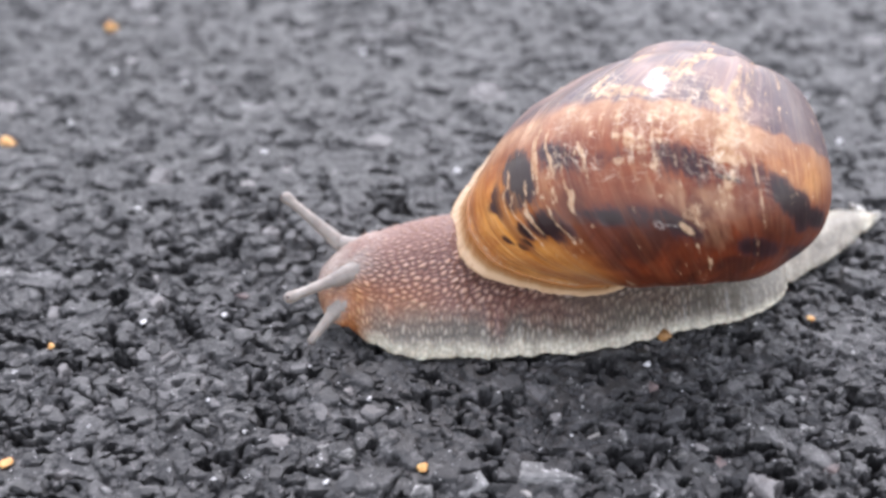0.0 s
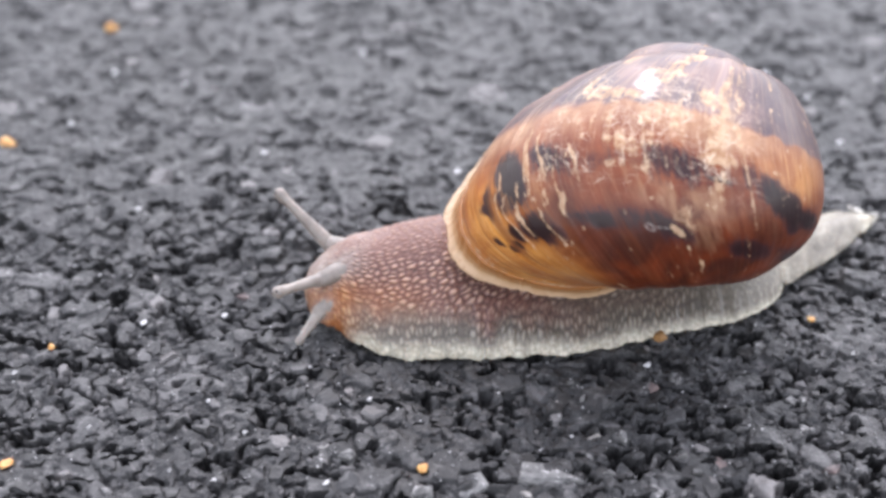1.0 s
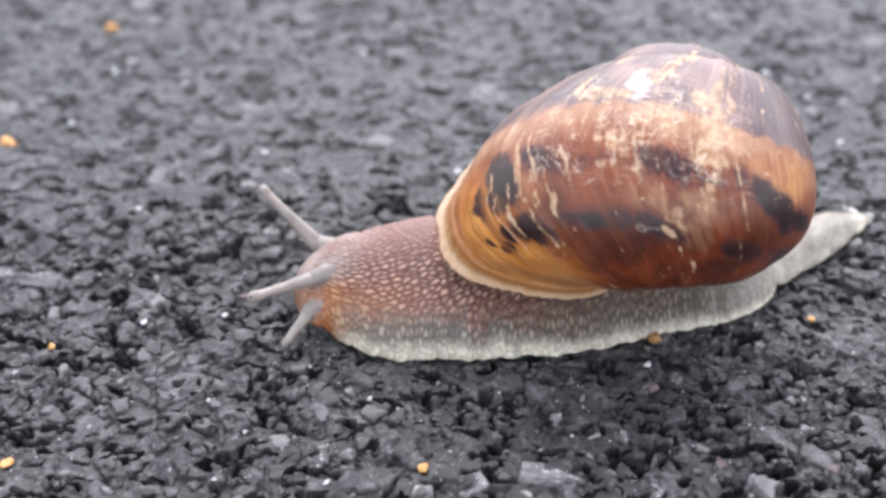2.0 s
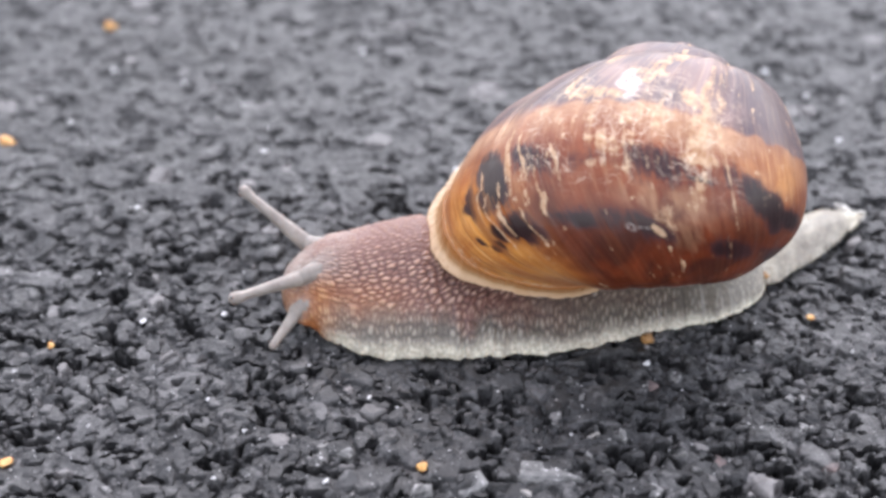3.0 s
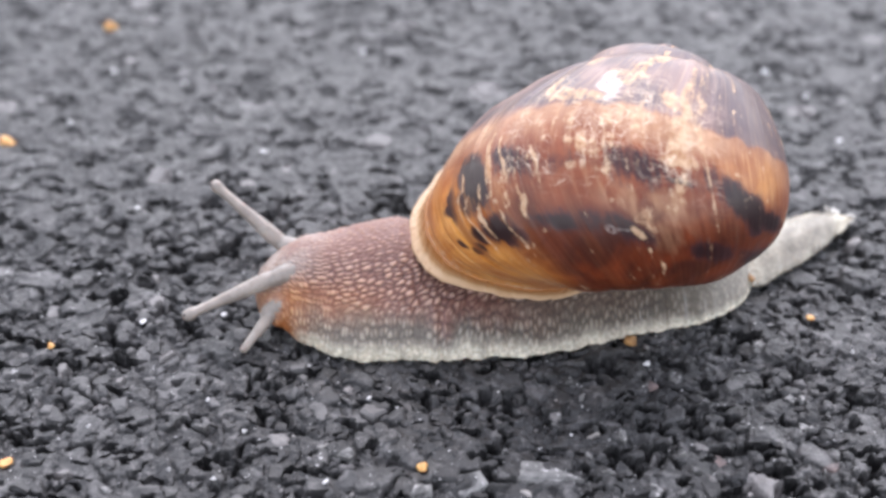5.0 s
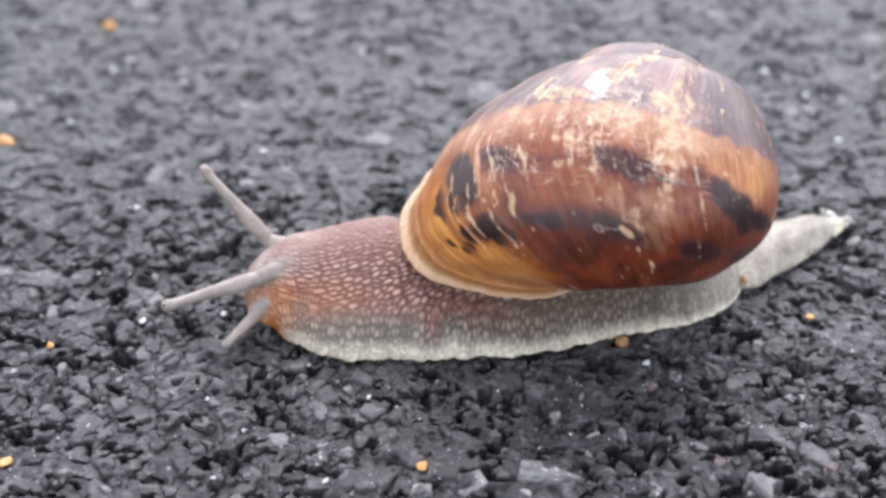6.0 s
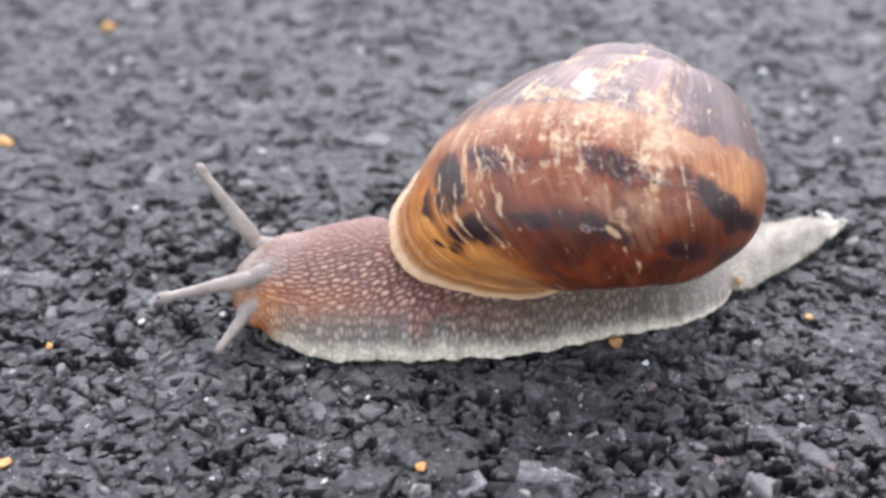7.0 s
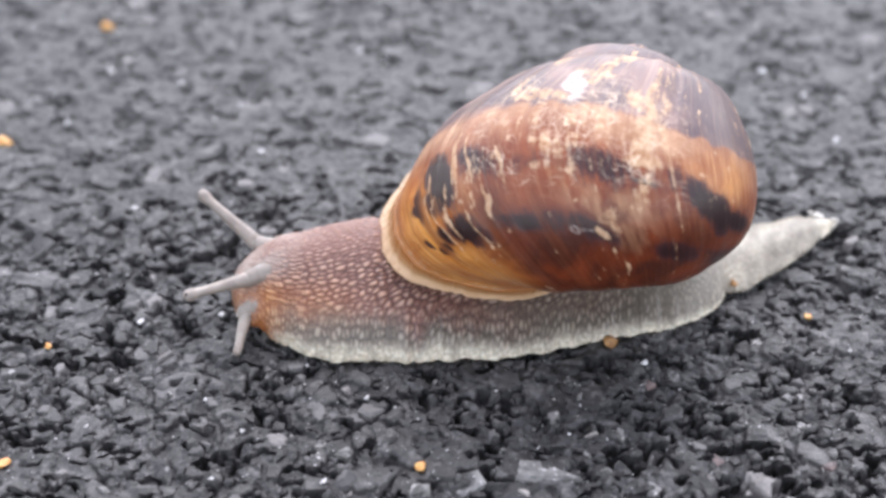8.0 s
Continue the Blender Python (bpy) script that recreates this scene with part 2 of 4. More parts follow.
def lattice(ix, iy, seed):
    h = (ix.astype(np.int64) * 374761393 + iy.astype(np.int64) * 668265263 + seed * 974634777) & 0xFFFFFFFF
    h = ((h ^ (h >> 13)) * 1274126177) & 0xFFFFFFFF
    h = ((h ^ (h >> 16)) * 2246822519) & 0xFFFFFFFF
    return ((h ^ (h >> 15)) & 0xFFFFFF) / float(0xFFFFFF)


def smooth_noise(x, y, seed=0, octaves=3):
    """Value noise from -1 to 1 on arrays."""
    total, amp, norm = 0.0, 1.0, 0.0
    for o in range(octaves):
        ix, iy = np.floor(x), np.floor(y)
        fx, fy = x - ix, y - iy
        fx, fy = fx * fx * (3 - 2 * fx), fy * fy * (3 - 2 * fy)
        s = seed + 17 * o
        v = (lattice(ix, iy, s) * (1 - fx) + lattice(ix + 1, iy, s) * fx) * (1 - fy) \
            + (lattice(ix, iy + 1, s) * (1 - fx) + lattice(ix + 1, iy + 1, s) * fx) * fy
        total, norm = total + amp * (v * 2 - 1), norm + amp
        x, y, amp = x * 2.03 + 5.1, y * 2.03 + 9.7, amp * 0.5
    return total / norm


def cells(x, y, seed=0, jitter=0.8):
    """Cell noise: distance to the nearest and the second nearest seed."""
    ix, iy = np.floor(x), np.floor(y)
    f1, f2 = np.full(x.shape, 9.0), np.full(x.shape, 9.0)
    for dx in (-1, 0, 1):
        for dy in (-1, 0, 1):
            cx, cy = ix + dx, iy + dy
            px = cx + 0.5 + (lattice(cx, cy, seed) - 0.5) * jitter
            py = cy + 0.5 + (lattice(cx, cy, seed + 7) - 0.5) * jitter
            d = np.hypot(px - x, py - y)
            f2 = np.minimum(f2, np.maximum(f1, d))
            f1 = np.minimum(f1, d)
    return f1, f2


def grid_mesh(name, P, closed_v=False, uv=None):
    """A mesh from an array of points, rows by columns."""
    rows, cols = P.shape[:2]
    idx = np.arange(rows * cols).reshape(rows, cols)
    if closed_v:
        idx = np.concatenate([idx, idx[:, :1]], 1)
    q = np.stack([idx[:-1, :-1], idx[:-1, 1:], idx[1:, 1:], idx[1:, :-1]], -1).reshape(-1, 4)
    me = bpy.data.meshes.new(name)
    me.vertices.add(rows * cols)
    me.vertices.foreach_set("co", np.ascontiguousarray(P, dtype=np.float32).ravel())
    me.loops.add(q.size)
    me.loops.foreach_set("vertex_index", q.ravel().astype(np.int32))
    me.polygons.add(len(q))
    me.polygons.foreach_set("loop_start", np.arange(0, q.size, 4, dtype=np.int32))
    if uv is not None:
        layer = me.uv_layers.new(name="UVMap")
        u = np.asarray(uv[0], dtype=np.float32).ravel()[q.ravel()]
        v_full = np.broadcast_to(np.asarray(uv[1], dtype=np.float32), (rows, cols))
        v = v_full.ravel()[q.ravel()].reshape(-1, 4).copy()
        wrap = (v.max(1) - v.min(1)) > 0.5
        v[wrap] = np.where(v[wrap] < 0.5, v[wrap] + 1.0, v[wrap])
        layer.data.foreach_set("uv", np.stack([u, v.ravel()], -1).astype(np.float32).ravel())
    me.update(calc_edges=True)
    me.validate()
    return me


def give_vector(me, name, a, b, c):
    at = me.attributes.new(name, "FLOAT_VECTOR", "POINT")
    at.data.foreach_set("vector", np.stack([np.broadcast_to(k, a.shape).ravel() for k in (a, b, c)], -1).astype(np.float32).ravel())


def give_float(me, name, a):
    at = me.attributes.new(name, "FLOAT", "POINT")
    at.data.foreach_set("value", np.asarray(a, dtype=np.float32).ravel())


def step(x, lo, hi):
    t = np.clip((x - lo) / (hi - lo), 0, 1)
    return t * t * (3 - 2 * t)


# ---- the snail ----
def mm(v):
    return tuple(c * MM for c in v)


ROOT_PATH = [(0.0, 0.0, 0.0), (0.5, -0.35, -0.10), (1.0, -0.64, -0.15), (1.5, -0.96, -0.24), (3.0, -1.91, -0.33),
             (3.5, -2.23, -0.40), (4.0, -2.52, -0.50), (4.5, -2.91, -0.53), (6.0, -4.07, -0.51), (6.5, -4.52, -0.49),
             (7.0, -4.89, -0.50), (7.5, -5.18, -0.64), (8.0, -5.55, -0.65)]
TIMES = [r[0] for r in ROOT_PATH]
# how the soft body slides under the shell: head, throat, heel and tail, along and across, in mm
SLIDE_AT = [-8.0, -4.0, 28.0, 38.0]
SLIDE_X = [[0, -.08, -.40, -.51, -.94, -1.06, -1.29, -1.50, -1.75, -1.78, -1.82, -1.75, -1.11],
           [0, -.13, -.26, -.31, -.56, -.68, -.87, -.99, -1.32, -1.33, -1.36, -1.28, -.71],
           [0, .13, .18, .20, .00, -.10, -.08, .04, .02, .11, .17, .19, .25],
           [0, .27, .38, .41, .72, .64, .68, .78, 1.14, 1.37, 1.51, 1.60, 1.76]]
SLIDE_Y = [[0, .10, .25, .28, .30, .22, .32, .40, .52, .48, .40, .52, .52],
           [0, .10, .13, .12, .20, .18, .15, .18, .24, .18, .18, .32, .30],
           [0, .03, .02, .08, .09, .12, .09, .08, -.26, -.34, -.40, -.62, -.69],
           [0, .03, .02, .00, .25, .25, .20, .10, -.50, -.75, -.80, -.73, -.65]]


def shell_point(turn, phi, P=dict(a=7.88, R=7.79, T=14.69, b=1.06127, tilt=0.29346, W=2.06368)):
    """A spiral tube that widens as it winds: turns (0 at the mouth, negative inwards) and the angle round the tube, in mm."""
    g = P["W"] ** turn
    m = 1 - 0.03713 * np.cos(3 * phi) - 0.01776 * np.sin(3 * phi) + 0.0 * turn
    ex, ez = P["a"] * np.cos(phi) * m, P["a"] * P["b"] * np.sin(phi) * m
    ct, st = math.cos(P["tilt"]), math.sin(P["tilt"])
    r = np.maximum(P["R"] + ex * ct - ez * st, 0.02 * P["a"])
    z = -P["T"] + ex * st + ez * ct
    z = z - 0.6 * step(-turn, 1.1, 2.0) / np.maximum(g, 0.05)
    ang = -2 * math.pi * turn - 0.15406 * np.sin(phi) - 0.37218 * np.cos(phi) + 0.02658 * np.sin(2 * phi)
    return np.stack([g * r * np.cos(ang), g * r * np.sin(ang), g * z], -1) * 1.05


def shell_pose():
    az, el, spin = 1.21483, 0.82099, 0.36313
    ax = Vector((math.cos(el) * math.cos(az), math.cos(el) * math.sin(az), math.sin(el)))
    u = Vector((0, 0, 1)).cross(ax).normalized()
    m = Matrix((u, ax.cross(u), ax)).transposed().to_4x4()
    return Matrix.Translation((0.021567, 0.003472, 0.01944)) @ m @ Matrix.Rotation(spin, 4, "Z")


def blob(u, v, cu, cv, ru, rv, lean=0.0):
    du, dv = (u - cu) / ru, (v - cv - lean * (u - cu)) / rv
    return np.clip(1.35 - np.sqrt(du * du + dv * dv), 0, 1)


def build_shell(root):
    turns = np.concatenate([np.linspace(-3.6, -1.15, 150), np.linspace(-1.15, -0.47, 90)[1:], np.linspace(-0.47, 0, 320)[1:]])[:, None]
    phi = 2 * np.pi * np.concatenate([np.linspace(-0.30, 0.16, 330, endpoint=False), np.linspace(0.16, 0.70, 70, endpoint=False)])[None]
    P = shell_point(turns, phi)
    vv = phi / (2 * np.pi) + turns * 0
    vv = np.where(vv > 0.5, vv - 1, vv)
    u = turns + phi * 0
    # growth ridges and dents
    nrm = np.cross(np.gradient(P, axis=0), np.gradient(P, axis=1))
    nrm /= np.maximum(np.linalg.norm(nrm, axis=-1, keepdims=True), 1e-9)
    centre = P.mean(1, keepdims=True)
    nrm *= np.sign((nrm * (P - centre)).sum(-1, keepdims=True))
    g = 2.06 ** turns
    lift = 0.07 * smooth_noise(u * 46, vv * 3, 3, 2) + 0.035 * smooth_noise(u * 170, vv * 6, 4, 2) + 0.18 * smooth_noise(u * 9, vv * 8, 5, 2)
    lift -= 0.20 * np.exp(-((u + 0.318 + 0.05 * vv) / 0.010) ** 2) * step(vv, -0.05, 0.03)
    lift += 0.16 * np.exp(-((u + 0.298) / 0.008) ** 2) * step(vv, -0.06, 0.04)
    lift -= 0.12 * np.exp(-((u + 0.150) / 0.006) ** 2) * step(vv, -0.2, -0.1)
    lift += (1.5 + 0.35 * step(u, -0.95, -0.85)) * np.exp(-((vv - 0.205) / 0.07) ** 2)
    lift += 0.75 * np.exp(-((vv + 0.255) / 0.055) ** 2) * step(-u, 0.09, 0.16) * (1 - step(-u, 0.34, 0.42))
    # the whorl draws in towards the mouth, most on the shoulder
    waist = np.interp(vv, [-0.5, -0.37, -0.30, -0.262, -0.226, -0.20, -0.15, -0.10, -0.055, 0.02, 0.08, 0.14, 0.20, 0.5],
                      [0.4, 0.75, 0.80, 0.75, 0.50, 0.20, 0.10, 0.35, 0.75, 0.85, 0.95, 1.45, 1.5, 0.4])
    lift = lift - waist * (step(u, -0.15, -0.03) + (step(u, -0.24, -0.06) - step(u, -0.15, -0.03)) * step(vv, -0.24, -0.12))
    P = P + nrm * (lift * g)[..., None]
    me = grid_mesh("shell", P * MM, True, uv=(u, vv % 1.0))
    # pigment: two broken dark bands, a pale shoulder, a dull upper side, worn flakes; painted light: upper sheen, a
    # white highlight, shade low down
    wob = vv + 0.024 * smooth_noise(u * 22, vv * 16, 11, 4)
    wu = u + 0.017 * smooth_noise(u * 20, vv * 14, 12, 4)
    dark = np.zeros(P.shape[:2])
    for cu, cv, ru, rv, k, lean in (
            (-0.112, -0.088, 0.020, 0.030, 1.1, 0.5), (-0.158, -0.060, 0.022, 0.022, 0.74, -0.3), (-0.196, -0.054, 0.020, 0.016, 0.50, -0.2),
            (-0.254, -0.056, 0.032, 0.026, 0.74, 0.0), (-0.312, -0.062, 0.014, 0.024, 0.55, 0.0), (-0.358, -0.090, 0.034, 0.024, 1.15, 0.45), (-0.400, -0.105, 0.030, 0.018, 1.0, 0.2), (-0.284, -0.0745, 0.012, 0.0035, 1.1, 0.2),
            (-0.104, -0.152, 0.007, 0.014, 1.0, 0.0), (-0.129, -0.152, 0.017, 0.020, 1.05, 0.0), (-0.181, -0.132, 0.015, 0.017, 0.95, 0.0),
            (-0.208, -0.138, 0.022, 0.020, 0.68, 0.0), (-0.240, -0.147, 0.028, 0.018, 0.80, 0.2), (-0.313, -0.175, 0.022, 0.020, 0.85, 0.0),
            (-0.085, -0.115, 0.006, 0.018, 0.85, 0.6), (-0.093, -0.168, 0.004, 0.008, 0.9, 0.0), (-0.086, -0.175, 0.004, 0.008, 0.8, 0.0),
            (-0.077, -0.165, 0.004, 0.006, 0.75, 0.0), (-0.081, -0.120, 0.006, 0.008, 0.75, 0.6), (-0.385, -0.18, 0.03, 0.02, 0.8, 0.0)):
        dark = np.maximum(dark, k * blob(wu, wob, cu, cv, ru * 1.33, rv * 1.30, lean))
    for mid, wide, k in ((np.interp(u, [-0.35, -0.30, -0.25, -0.19, -0.114], [-0.082, -0.07, -0.057, -0.055, -0.087]), 0.024, 0.58),
                         (np.interp(u, [-0.31, -0.24, -0.18, -0.127], [-0.166, -0.146, -0.132, -0.155]), 0.018, 0.58)):
        band = np.exp(-((wob - mid) / wide) ** 2) * (0.75 + 0.55 * smooth_noise(u * 34, vv * 12, 23, 3)) * step(-u, 0.12, 0.17)
        dark = np.maximum(dark, k * band)
    far = step(-u, 0.42, 0.5)
    dark = np.maximum(dark, far * 0.8 * np.exp(-((wob + 0.07) / 0.03) ** 2) * step(smooth_noise(u * 22, vv * 4, 21, 2), -0.3, 0.2))
    dark = np.maximum(dark, far * 0.8 * np.exp(-((wob + 0.15) / 0.025) ** 2) * step(smooth_noise(u * 26, vv * 4, 22, 2), -0.3, 0.2))
    rim = np.interp(u, [-0.6, -0.395, -0.302, -0.244, -0.16, -0.117, 0.0], [0.0, 0.006, 0.030, 0.045, 0.038, 0.020, -0.02])
    rim = rim + 0.006 * smooth_noise(u * 60, vv * 0, 13, 2) * step(-u, 0.26, 0.32)
    soft = 0.012 * step(u, -0.22, -0.10)
    upper = step(vv + 0.012 * smooth_noise(u * 70, vv * 20, 24, 3), rim - 0.004 - soft, rim + 0.008 + 2 * soft)
    tan = step(vv, rim - 0.075, rim - 0.02) * (1 - upper) * (0.72 + 0.75 * smooth_noise(u * 34, vv * 13, 14, 4))
    tan = np.maximum(tan * (1 - 0.45 * step(-u, 0.31, 0.36)), 0.40 * blob(wu, wob, -0.378, -0.030, 0.050, 0.050))
    tan = np.maximum(tan, 0.50 * blob(wu, wob, -0.272, -0.135, 0.022, 0.040) * step(smooth_noise(u * 95, vv * 22, 27, 4), -0.25, 0.35))
    tan = np.maximum(tan, 0.62 * blob(wu, wob, -0.260, -0.103, 0.036, 0.028) * step(smooth_noise(u * 130, vv * 30, 29, 4), -0.25, 0.30))
    pale = np.zeros(P.shape[:2])
    for cu, cv, ru, rv, k in ((-0.288, -0.015, 0.014, 0.050, 0.85), (-0.285, -0.040, 0.022, 0.020, 0.8), (-0.262, -0.120, 0.012, 0.036, 0.55),
                              (-0.283, -0.085, 0.010, 0.020, 0.7), (-0.136, -0.070, 0.0045, 0.060, 0.85), (-0.150, -0.10, 0.005, 0.03, 0.6),
                              (-0.138, -0.03, 0.0035, 0.04, 0.75), (-0.212, 0.062, 0.026, 0.014, 0.8), (-0.300, 0.085, 0.006, 0.05, 0.75),
                              (-0.285, 0.075, 0.014, 0.03, 0.6), (-0.235, 0.125, 0.03, 0.015, 0.65), (-0.252, -0.152, 0.006, 0.010, 0.9),
                              (-0.215, -0.028, 0.018, 0.022, 0.58), (-0.238, 0.010, 0.016, 0.024, 0.60), (-0.205, -0.060, 0.010, 0.012, 0.55), (-0.225, -0.045, 0.012, 0.010, 0.6),
                              (-0.131, -0.06, 0.0026, 0.050, 0.88), (-0.153, -0.05, 0.0026, 0.06, 0.85), (-0.163, -0.10, 0.0026, 0.05, 0.82), (-0.176, -0.045, 0.0025, 0.035, 0.75),
                              (-0.120, -0.135, 0.0024, 0.05, 0.82), (-0.108, -0.145, 0.0022, 0.05, 0.80), (-0.140, -0.145, 0.0024, 0.04, 0.80), (-0.097, -0.105, 0.0022, 0.04, 0.75),
                              (-0.20, 0.02, 0.02, 0.03, 0.45), (-0.345, -0.045, 0.006, 0.008, 0.8), (-0.24, -0.02, 0.02, 0.025, 0.45)):
        pale = np.maximum(pale, k * blob(wu, wob, cu, cv, ru, rv))
    pale = np.maximum(pale, 0.70 * upper * step(smooth_noise(u * 34, vv * 16, 15, 4), 0.08, 0.42))
    pale = np.maximum(pale, 0.50 * step(-u, 0.09, 0.12) * step(smooth_noise(u * 150, vv * 40, 28, 3), 0.34, 0.60))
    mid_part = step(-u, 0.13, 0.17) * (1 - step(-u, 0.33, 0.38)) * step(vv, -0.17, -0.11)
    pale = np.maximum(pale, 0.46 * mid_part * step(smooth_noise(u * 85, vv * 16, 17, 4), 0.05, 0.55))
    pale = np.maximum(pale, 0.55 * mid_part * step(smooth_noise(u * 130, vv * 5, 18, 2), 0.35, 0.65))
    pale = np.maximum(pale, 0.74 * step(u, -0.060, -0.012) * step(-vv, 0.04, 0.10) * (0.8 + 0.5 * smooth_noise(u * 40, vv * 30, 33, 3)))
    ring = np.hypot((u + 0.2205) / 0.0030, (vv + 0.1445) / 0.0047)
    mark = np.exp(-((ring - 1.0) / 0.26) ** 2) * (1 - 0.8 * step(vv, -0.143, -0.140) * step(u, -0.222, -0.220)) + 0.8 * np.exp(-((vv + 0.1440) / 0.0013) ** 2) * step(-u, 0.224, 0.227) * (1 - step(-u, 0.234, 0.237))
    mark = np.clip(mark, 0, 1)
    gold = step(u, -0.165, -0.075) * step(-vv, 0.02, 0.11)
    gold = np.maximum(gold, 0.7 * blob(wu, wob, -0.378, -0.030, 0.050, 0.045))
    red = step(-u, 0.08, 0.17) * step(-vv, 0.06, 0.16) * 0.97
    # ragged white highlight painted on the upper whorl
    highlight_mark = 0.95 * np.clip(1.6 * blob(wu, wob, -0.226, 0.088, 0.013, 0.028, 0.9) * step(smooth_noise(u * 90, vv * 34, 34, 4), -0.45, 0.10), 0, 1)
    highlight_mark = np.maximum(highlight_mark, 0.5 * mark)
    scratch = step(-u, 0.13, 0.18) * (1 - step(-u, 0.30, 0.36)) * step(vv, -0.12, -0.06) * (1 - step(vv, 0.10, 0.15))
    dull = upper * step(smooth_noise(u * 13, vv * 9, 16, 3) + 0.35 * step(-u, 0.29, 0.33), -0.10, 0.35)
    give_vector(me, "pattern", dark, pale, upper)
    give_vector(me, "tint", gold, red, highlight_mark)
    give_vector(me, "wear", scratch, tan, dull)
    ob = link("shell", me, SHELL, root, "glossy brown spiral shell with broken dark bands and pale scratches")
    ob.matrix_basis = shell_pose()
    wall = ob.modifiers.new("wall", "SOLIDIFY")
    wall.thickness, wall.offset = 0.0004, -1.0
    # the thick pale rim of the mouth, flared outwards
    ring, back = P[-1], P[-8]
    along = np.roll(ring, -1, 0) - np.roll(ring, 1, 0)
    along /= np.linalg.norm(along, axis=-1, keepdims=True)
    grow = ring - back
    grow -= along * (grow * along).sum(-1, keepdims=True)
    grow /= np.linalg.norm(grow, axis=-1, keepdims=True)
    side = np.cross(along, grow)
    side *= np.sign((side * (ring - ring.mean(0))).sum(-1, keepdims=True))
    at = vv[-1]
    ph = 2 * np.pi * at
    wide = 0.55 + 0.72 * np.exp(-((at + 0.12) / 0.085) ** 2) + 0.13 * smooth_noise(np.cos(ph) * 9 + 20, np.sin(ph) * 9 + 20, 31, 3)
    edge = 0.07 * smooth_noise(np.cos(ph) * 30 + 40, np.sin(ph) * 30 + 40, 32, 2)
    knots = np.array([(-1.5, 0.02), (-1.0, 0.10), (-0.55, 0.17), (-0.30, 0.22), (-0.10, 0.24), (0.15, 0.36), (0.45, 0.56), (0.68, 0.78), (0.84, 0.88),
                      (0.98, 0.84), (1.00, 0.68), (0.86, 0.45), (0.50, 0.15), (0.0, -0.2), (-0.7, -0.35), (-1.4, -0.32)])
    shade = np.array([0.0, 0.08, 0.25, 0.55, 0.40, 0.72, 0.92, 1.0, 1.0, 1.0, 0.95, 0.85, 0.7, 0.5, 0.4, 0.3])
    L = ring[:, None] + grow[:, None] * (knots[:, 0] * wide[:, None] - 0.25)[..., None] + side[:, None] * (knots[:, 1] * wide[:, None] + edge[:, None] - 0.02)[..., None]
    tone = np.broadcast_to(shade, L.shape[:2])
    L, tone = np.concatenate([L, L[:1]], 0), np.concatenate([tone, tone[:1]], 0)
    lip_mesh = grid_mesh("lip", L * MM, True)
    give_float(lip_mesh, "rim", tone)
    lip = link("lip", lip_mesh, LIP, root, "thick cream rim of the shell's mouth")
    lip.matrix_basis = shell_pose()
    return ob


# the soft body along its length, in mm: x, middle y, half width, underside z, height, how far the ridge leans to the far side
BODY = np.array([
    (-10.35, -7.3, 0.15, 2.2, 2.4, 0.0), (-10.1, -7.3, 1.5, 1.6, 3.1, 0.1), (-9.5, -7.35, 2.9, 1.15, 3.9, 0.0), (-8.6, -7.3, 3.7, 0.85, 4.8, 0.1),
    (-7.4, -7.2, 4.3, 0.50, 5.6, 0.3), (-6.3, -7.15, 5.2, 0.15, 6.0, 0.6), (-5.4, -7.1, 5.85, -0.1, 6.0, 0.8), (-3.7, -7.1, 6.6, -0.1, 6.1, 1.4), (-1.0, -7.05, 7.0, -0.1, 6.6, 1.7),
    (0.6, -7.0, 7.1, -0.1, 6.8, 1.8), (2.0, -7.0, 7.1, -0.1, 6.3, 1.8), (4.0, -7.0, 7.0, -0.1, 5.6, 1.5), (6.0, -6.9, 6.9, -0.1, 5.2, 1.2),
    (9.6, -6.8, 6.7, -0.1, 5.0, 0.8), (12.0, -6.6, 6.6, -0.1, 4.8, 0.4), (15.0, -6.1, 6.35, -0.1, 4.6, 0.0), (17.3, -5.6, 5.9, -0.1, 4.4, 0.0),
    (20.3, -5.0, 5.9, -0.1, 4.0, 0.0), (23.8, -4.0, 5.65, -0.1, 3.2, 0.0), (26.6, -3.0, 5.4, -0.1, 2.6, 0.0), (27.9, -2.6, 4.8, -0.1, 2.2, 0.0),
    (28.8, -2.3, 3.8, -0.1, 1.9, 0.0), (29.3, -2.2, 2.4, -0.1, 1.6, 0.0), (29.5, -2.2, 0.6, -0.1, 1.2, 0.0)])
TAIL = np.array([
    (25.0, -2.6, 2.6, -0.1, 1.3, 0.0), (28.0, -1.3, 3.8, -0.1, 1.7, 0.0), (29.5, -0.8, 4.0, -0.1, 1.75, 0.0), (31.0, -0.1, 3.8, -0.1, 1.7, 0.0),
    (32.8, 0.9, 3.5, -0.1, 1.5, 0.0), (35.0, 2.2, 2.9, -0.1, 1.25, 0.0), (36.6, 3.2, 2.4, -0.1, 1.1, 0.0), (38.2, 4.1, 1.5, -0.1, 0.9, 0.0),
    (39.4, 4.6, 0.75, -0.1, 0.7, 0.0), (40.3, 4.95, 0.15, -0.05, 0.35, 0.0)])


def spline(x, xs, ys):
    """Smooth interpolation (Catmull-Rom slopes on uneven steps)."""
    m = np.gradient(ys, xs)
    i = np.clip(np.searchsorted(xs, x) - 1, 0, len(xs) - 2)
    h = xs[i + 1] - xs[i]
    t = np.clip((x - xs[i]) / h, 0, 1)
    return (2 * t**3 - 3 * t**2 + 1) * ys[i] + (t**3 - 2 * t**2 + t) * h * m[i] + (3 * t**2 - 2 * t**3) * ys[i + 1] + (t**3 - t**2) * h * m[i + 1]


